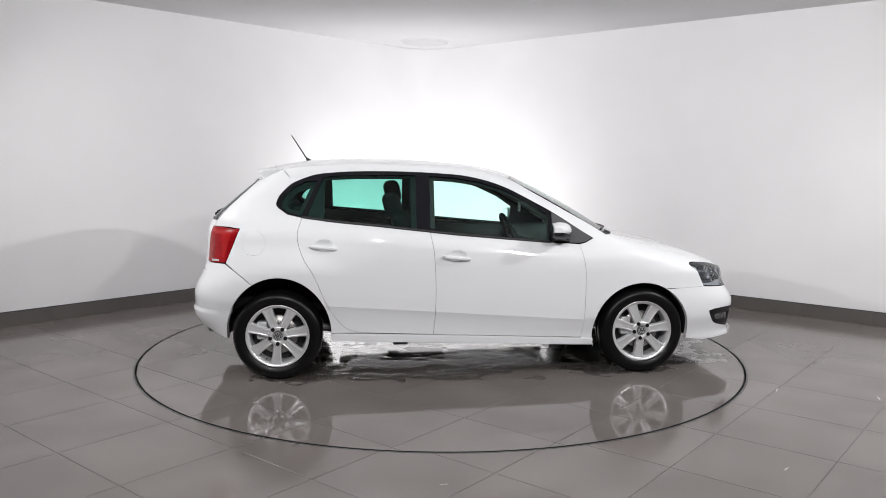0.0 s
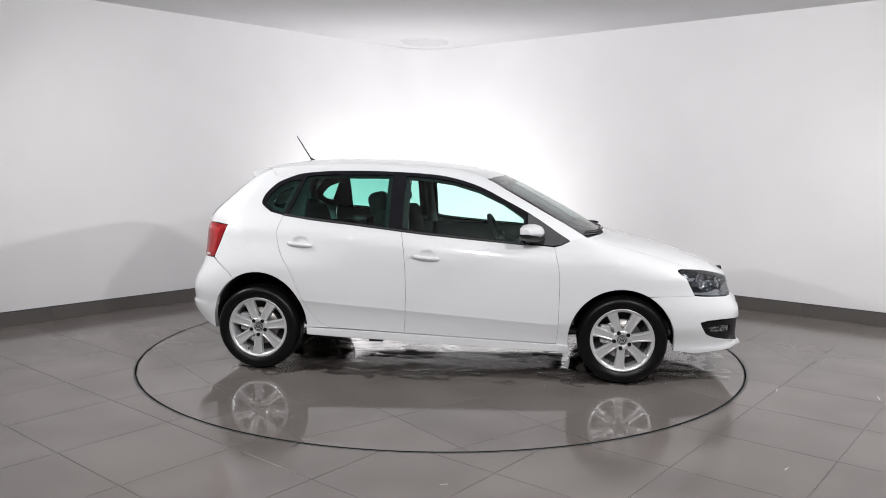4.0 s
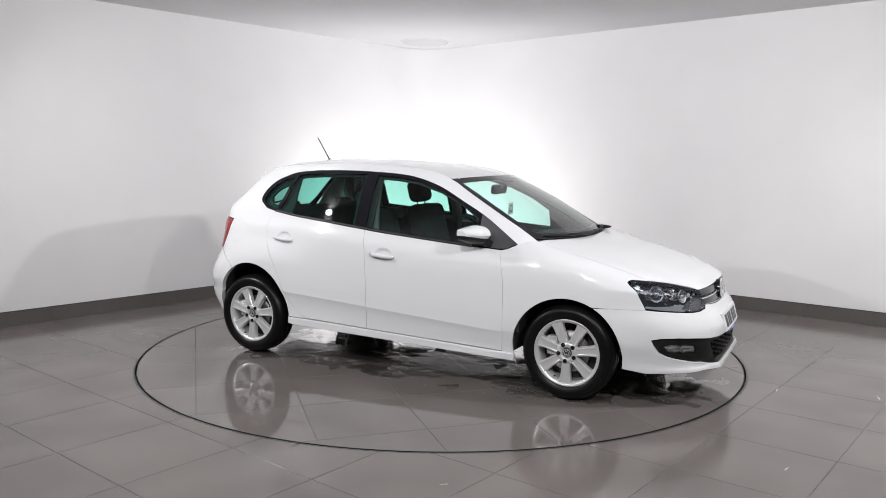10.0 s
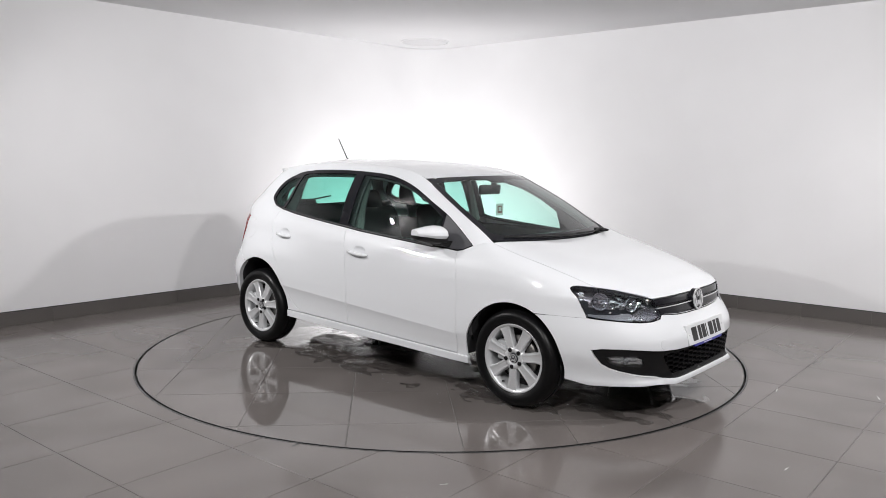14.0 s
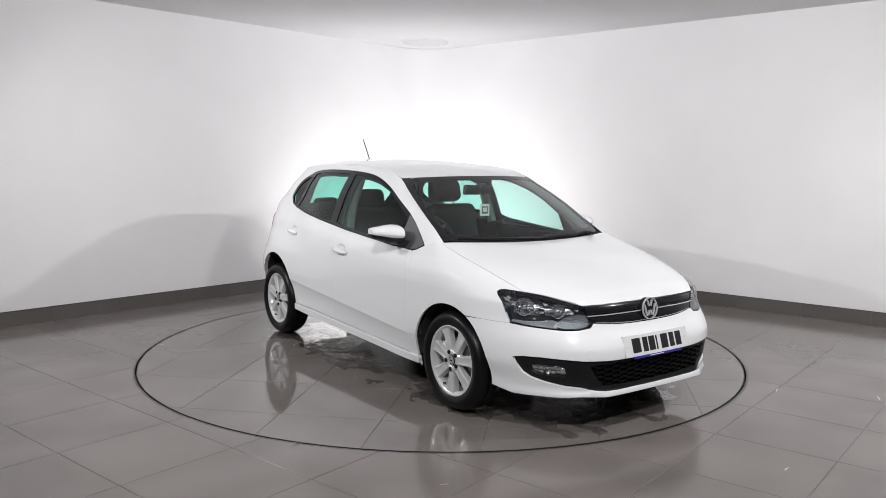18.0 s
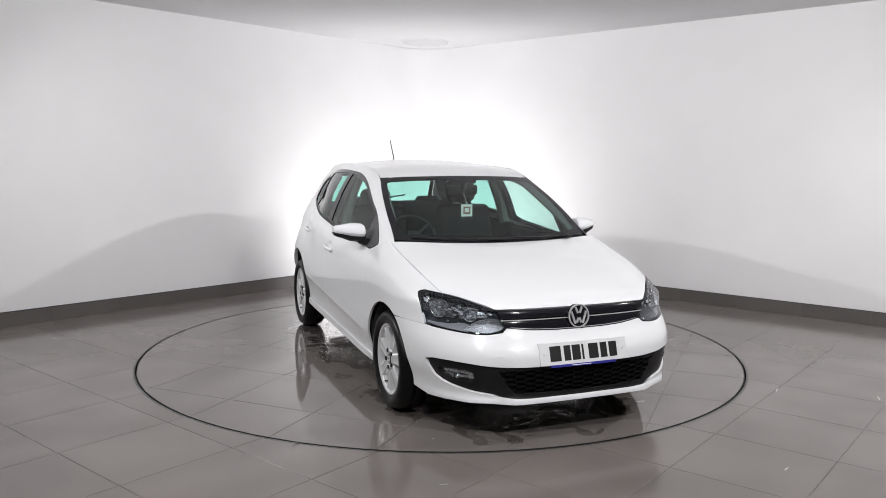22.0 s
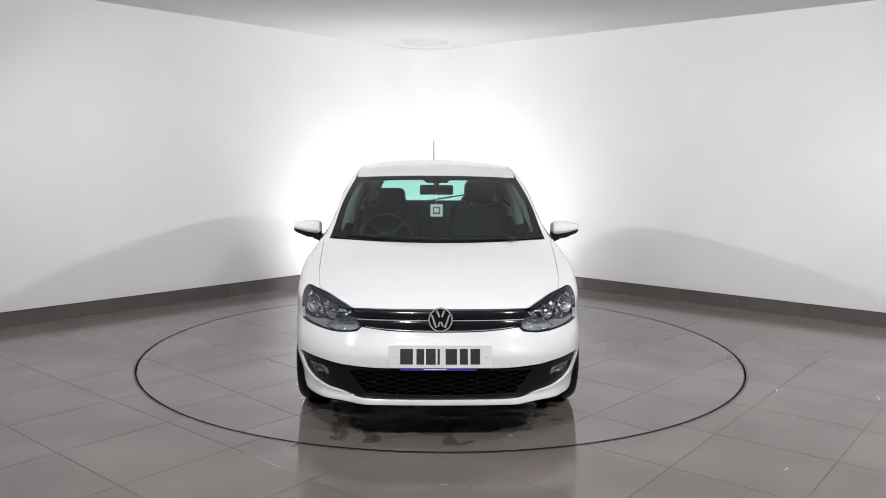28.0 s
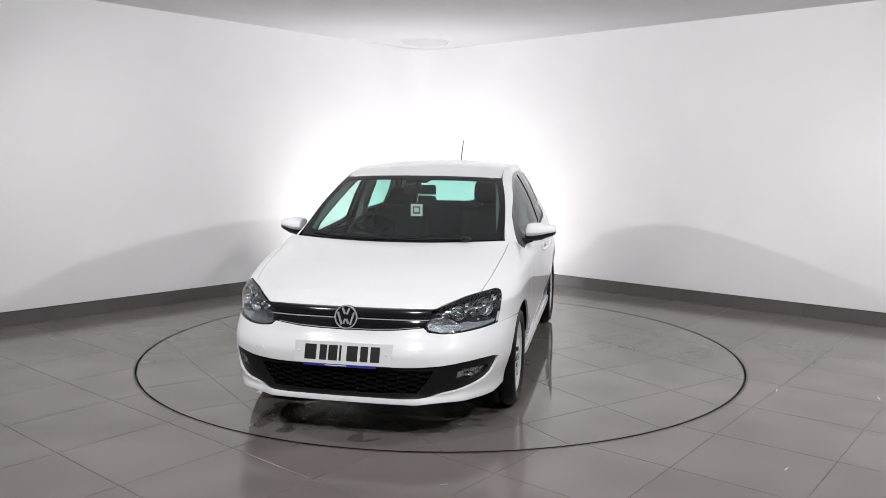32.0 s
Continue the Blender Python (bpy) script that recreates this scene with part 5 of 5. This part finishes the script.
def cabin():
    seat(-.31, -.36, 1.222)
    seat(-.285, .36, 1.288)
    bench = round_box("rear_bench", (.48, 1.22, .18), (-.72, 0, .52), M_FABRIC, car, (0, -8, 0), .05, 4, "charcoal fabric rear bench")
    soften(part("backrest", box(bmesh.new(), (.16, 1.22, .58), (-1.06, 0, .80), (0, -16, 0), .06, 4), M_FABRIC, bench), 60)
    for y in (-.36, .36):
        soften(part("headrest", box(bmesh.new(), (.09, .22, .10), (-1.14, y, 1.075), (0, -12, 0), .04, 4), M_FABRIC, bench), 60)
    round_box("parcel_shelf", (.34, 1.1, .02), (-1.36, 0, .985), M_FABRIC, car, (0, 0, 0), .008)
    # dashboard
    vs, fs = [], []
    prof = [(1.16, .925), (1.02, .938), (.86, .940), (.72, .932), (.64, .912), (.60, .87), (.60, .78), (.64, .68), (.72, .60)]
    ys = [-.69, -.66, -.58, -.50, -.36, -.22, -.14, -.06, .06, .2, .4, .58, .66, .69]
    for y in ys:
        hood = .035 * math.exp(-((y + .36) / .15) ** 4)
        for x, z in prof:
            ww = math.exp(-((x - .70) / .12) ** 2)
            vs.append((x - .10 * (y / .69) ** 2 * (x > .9), y, z - .012 + hood * ww))
    n = len(prof)
    for i in range(len(ys) - 1):
        for k in range(n - 1):
            fs.append((i * n + k, (i + 1) * n + k, (i + 1) * n + k + 1, i * n + k + 1))
    dash = part("dashboard", mesh("dashboard", vs, fs), M_DASH, car, "charcoal dashboard")
    for y in (-.60, -.05, .08, .60):
        round_box("air_vent", (.03, .10, .055), (.605, y, .845), M_PLASTIC, dash, (0, 10, 0), .01)
    # steering wheel
    cx, cz, tilt = .47, .895, 24
    m = pose(cx, -.36, cz, 0, 90 - tilt, 0)
    R, r, n, k = .182, .016, 40, 10
    vs = [tuple(m @ Vector(((R + r * math.cos(2 * math.pi * j / k)) * math.cos(2 * math.pi * i / n), (R + r * math.cos(2 * math.pi * j / k)) * math.sin(2 * math.pi * i / n), r * math.sin(2 * math.pi * j / k))))
          for i in range(n) for j in range(k)]
    fs = [(i * k + j, ((i + 1) % n) * k + j, ((i + 1) % n) * k + (j + 1) % k, i * k + (j + 1) % k) for i in range(n) for j in range(k)]
    sw = part("steering_wheel", mesh("steering_wheel", vs, fs), M_PLASTIC, car, "black three-spoke steering wheel")
    bm = bmesh.new()
    for a in (0, 130, 230):
        e = Vector((R * math.cos(radians(a)), R * math.sin(radians(a)), 0))
        rod(bm, m @ (e * .2), m @ (e * .97), .020, .013, 8)
    part("wheel_spokes", bm, M_PLASTIC, sw)
    bm = bmesh.new()
    rod(bm, m @ Vector((0, 0, -.02)), m @ Vector((0, 0, .045)), .075, .06, 24)
    rod(bm, m @ Vector((0, 0, 0)), (cx + .30, -.36, cz - .1), .04, segs=12)
    soften(part("airbag_hub", bm, M_PLASTIC, sw))
    # rear-view mirror and the card that hangs from it
    soften(part("rear_view_mirror", box(bmesh.new(), (.030, .235, .070), (.50, 0, 1.243), (0, 8, 0), .014, 3), M_PLASTIC, car, "black rear-view mirror"))
    mir = bpy.data.objects["rear_view_mirror"]
    bm = bmesh.new()
    rod(bm, (.52, 0, 1.25), (.55, 0, 1.31), .016, .024, 12)
    part("mirror_stem", bm, M_PLASTIC, mir)
    part("mirror_glass", box(bmesh.new(), (.002, .215, .055), (.4835, 0, 1.244), (0, 8, 0), 0), M_MIRROR, mir)
    bm = bmesh.new()
    rod(bm, (.53, 0, 1.225), (.592, 0, 1.147), .0016, segs=6)
    part("cord", bm, M_CORD, mir)
    card = part("hanging_card", box(bmesh.new(), (.004, .084, .084), (.592, 0, 1.104), (0, 0, 0), .001, 1), M_CARD, mir, "small white card with a red print")
    part("print_panel", box(bmesh.new(), (.005, .052, .052), (.592, 0, 1.104), (0, 0, 0), 0), M_CARDRED, card)
    part("print_panel", box(bmesh.new(), (.006, .034, .030), (.592, 0, 1.106), (0, 0, 0), 0), M_CARD, card)
    for s in (1, -1):
        round_box("sun_visor", (.13, .34, .018), (.36, s * .34, 1.335), M_LINER, car, (0, 12, 0), .006)
        round_box("door_lining", (1.0, .05, .50), (.35, s * .755, .66), M_DASH, car, (0, 1, 0), .02, 3)
        round_box("door_lining", (.58, .05, .50), (-.47, s * .755, .70), M_DASH, car, (0, 2, 0), .02, 3)


def mud_flap_and_flaps():
    bm = bmesh.new()
    box(bm, (.035, .04, .035), (-1.672, -.02, 1.045), (0, -20, 0), .012)
    rod(bm, (-1.675, 0, 1.06), (-1.585, .30, 1.115), .009, .006, 8)
    part("rear_wiper", bm, M_PLASTIC, car, "black rear wiper")
    for s in (1, -1):
        round_box("jacking_point", (.10, .03, .03), (-.35, s * .70, .215), M_UNDER, car, (0, 0, 0), .008)


build_body()
build_top()
for side in (1, -1):
    wing_mirror(side)
    headlight(side)
    fog_lamp(side)
    wheel(HUB_F, side)
    wheel(HUB_R, side)
grille()
lower_mesh()
number_plate()
inner_parts()
cabin()
mud_flap_and_flaps()
tow = [(2.20 + .030 * math.cos(t * math.pi / 12), .447 + .030 * math.sin(t * math.pi / 12)) for t in range(24)]
panel("tow_eye_cover", tow, body, M_PAINT, car, -1, .02, lift=.001, up=-1)
# ---- water left on the turntable ----
def wet_field(x, y):
    """How wet the turntable is: most under the car, and in streaks along it."""
    d = max(0, abs(x - .32) - 1.50) * 1.6 + max(0, abs(y + .18) - .62) * 1.9 + 2.2 * max(0, x - .9) * max(0, -y - .55)
    n = noise.noise((x * 1.6, y * 3.1, 3.0)) * .50 + noise.noise((x * 4.5, y * 9.0, 7.0)) * .36 + noise.noise((x * 13, y * 22, 1.0)) * .30 + noise.noise((x * 31, y * 45, 5.0)) * .20
    return .16 + n - d


def wet_sheet(name, level, z, mat, step, label):
    """The area where wet_field is above a level, as one thin sheet with a sloping rim."""
    xs, ys = np.arange(-1.9, 2.2, step), np.arange(-1.35, 1.05, step)
    f = [[wet_field(x, y) - level if math.hypot(x, y) < DISC_R - .08 else -1 for y in ys] for x in xs]
    vs, fs, seen = [], [], {}

    def vert(key, p, h):
        if key not in seen:
            seen[key] = len(vs)
            vs.append((p[0], p[1], h))
        return seen[key]
    for i in range(len(xs) - 1):
        for j in range(len(ys) - 1):
            c = [(i, j), (i + 1, j), (i + 1, j + 1), (i, j + 1)]
            v = [f[a][b] for a, b in c]
            if max(v) <= 0:
                continue
            ring = []
            for k in range(4):
                (a, b), (e, g) = c[k], c[(k + 1) % 4]
                if v[k] > 0:
                    ring.append(vert((a, b), (xs[a], ys[b]), z))
                if (v[k] > 0) != (v[(k + 1) % 4] > 0):
                    t = v[k] / (v[k] - v[(k + 1) % 4])
                    key = tuple(sorted((c[k], c[(k + 1) % 4])))
                    ring.append(vert(key, (xs[a] + (xs[e] - xs[a]) * t, ys[b] + (ys[g] - ys[b]) * t), .0003))
            if len(ring) > 2:
                fs.append(ring)
    return part(name, mesh(name, vs, fs, True), mat, turntable, label, "stuff")


def water_material():
    """Clear standing water: a smooth skin with faint ripples over what lies below."""
    m = glass("standing water", (.93, .925, .92), .04)
    t = m.node_tree
    nz, co, bp = t.nodes.new("ShaderNodeTexNoise"), t.nodes.new("ShaderNodeTexCoord"), t.nodes.new("ShaderNodeBump")
    nz.inputs["Scale"].default_value, nz.inputs["Detail"].default_value = 62, 3
    bp.inputs["Strength"].default_value, bp.inputs["Distance"].default_value = .5, .006
    t.links.new(co.outputs["Object"], nz.inputs["Vector"])
    t.links.new(nz.outputs["Fac"], bp.inputs["Height"])
    for node in t.nodes:
        if node.type == "BSDF_GLOSSY":
            t.links.new(bp.outputs[0], node.inputs["Normal"])
    return m


M_WATER = water_material()
wet_sheet("damp_area", .0, .0006, M_DAMP, .04, "thin damp film on the tiles")
wet_sheet("puddle", .16, .0013, M_WATER, .014, "shallow puddles on the tiles under the car")


def droplets(name, spots, mat, parent, label):
    """Small domes of water, joined."""
    vs, fs = [], []
    for p, n, r in spots:
        n = Vector(n).normalized()
        a = n.orthogonal().normalized()
        b = n.cross(a)
        o = len(vs)
        for rr, h in ((1, 0), (.72, .38), (.0, .55)):
            for k in range(6 if rr else 1):
                t = k * math.pi / 3
                vs.append(tuple(Vector(p) + (a * math.cos(t) + b * math.sin(t)) * r * rr + n * r * h))
        for k in range(6):
            e = (k + 1) % 6
            fs += [(o + k, o + e, o + 6 + e, o + 6 + k), (o + 6 + k, o + 6 + e, o + 12)]
    return part(name, mesh(name, vs, fs, True), mat, parent, label, "stuff")


M_DROP = material("clear water drop", (.30, .32, .33), .03, coat=1.0)
rng = random.Random(4)
spots = []
while len(spots) < 700:
    x, y = rng.uniform(-1.6, 2.05), rng.uniform(-1.25, .95)
    w = wet_field(x, y)
    if -.25 < w < .2 and rng.random() < .5 + w:
        spots.append(((x, y, .0005), (0, 0, 1), rng.choice((.0015, .002, .003, .0045))))
droplets("water_drops", spots, M_DROP, turntable, "scattered water drops on the tiles")

for side in (1, -1):
    spots = []
    while len(spots) < 560:
        x = rng.uniform(-.98, .64) if rng.random() < .55 else rng.uniform(.1, .64)
        if -.25 < x < -.08:
            continue
        z = float(np.interp(-x, [-.65, .14, 1.0], [.905, .977, 1.067])) + .016 + abs(rng.gauss(0, .036))
        y = side_y(x, z) - .003
        e = .01
        spots.append(((x, side * y, z), (0, side, (side_y(x, z - e) - side_y(x, z + e)) / (2 * e)), rng.choice((.0006, .0008, .0010, .0012, .0018))))
    droplets("window_drops", spots, M_DROP, car, "fine water drops along the foot of the side windows")


# ---- small marks on the fixed floor ----
def floor_mark(name, x, y, length, width, turn, mat, label):
    n = 10
    vs, c, d = [], math.cos(radians(turn)), math.sin(radians(turn))
    for i in range(n + 1):
        t = i / n - .5
        w = width * .5 * (1 - abs(2 * t) ** 3) * (.7 + .3 * math.sin(9 * t + x))
        for k in (-1, 1):
            u, v = t * length, k * w + .15 * width * math.sin(5 * t)
            vs.append((x + u * c - v * d, y + u * d + v * c, .0012))
    fs = [(2 * i, 2 * i + 2, 2 * i + 3, 2 * i + 1) for i in range(n)]
    part(name, mesh(name, vs, fs, False), mat, floor, label)


M_SCUFF = material("dark rubber scuff", (.02, .02, .02), .6, noise_scale=60, vary=.3)
M_SCRATCH = material("pale scratch in the glaze", (.42, .40, .38), .4, noise_scale=80, vary=.3)
floor_mark("scuff_mark", -.735, -2.138, .075, .020, 50, M_SCUFF, "dark scuff beside the turntable")
for x, y, size in ((-1.652, -1.563, .014), (-.974, -2.28, .013), (-1.52, -1.74, .010), (-1.1, -2.05, .010)):
    floor_mark("dirt_speck", x, y, size, size, 20, M_SCUFF, "small dark speck of dirt")
for x, y, size, turn in ((2.162, -1.12, .11, 62), (2.723, -1.286, .10, 70), (1.65, -2.42, .06, 40), (.02, -2.62, .05, 10)):
    floor_mark("scratch", x, y, size, .006, turn, M_SCRATCH, "short pale scratch in a tile")
# ---- tiles: one object each, around and on the turntable ----
lay_tiles(floor, (-1.894, -2.274), radians(-39.4), DISC_R + .011, True, 13, M_TILE, in_room)
lay_tiles(turntable, (1.241, -1.285), radians(45.2), DISC_R - .014, False, DISC_R + .5, M_TILEWET)


def motions():
    """The turntable and the car on it turn together."""
    rows = [(t, pose(0, 0, 0, 0, 0, h)) for t, h in HEADINGS]
    walk(turntable, rows)
    walk(car, [(t, m @ pose(0, -.050, 0)) for t, m in rows])


motions()
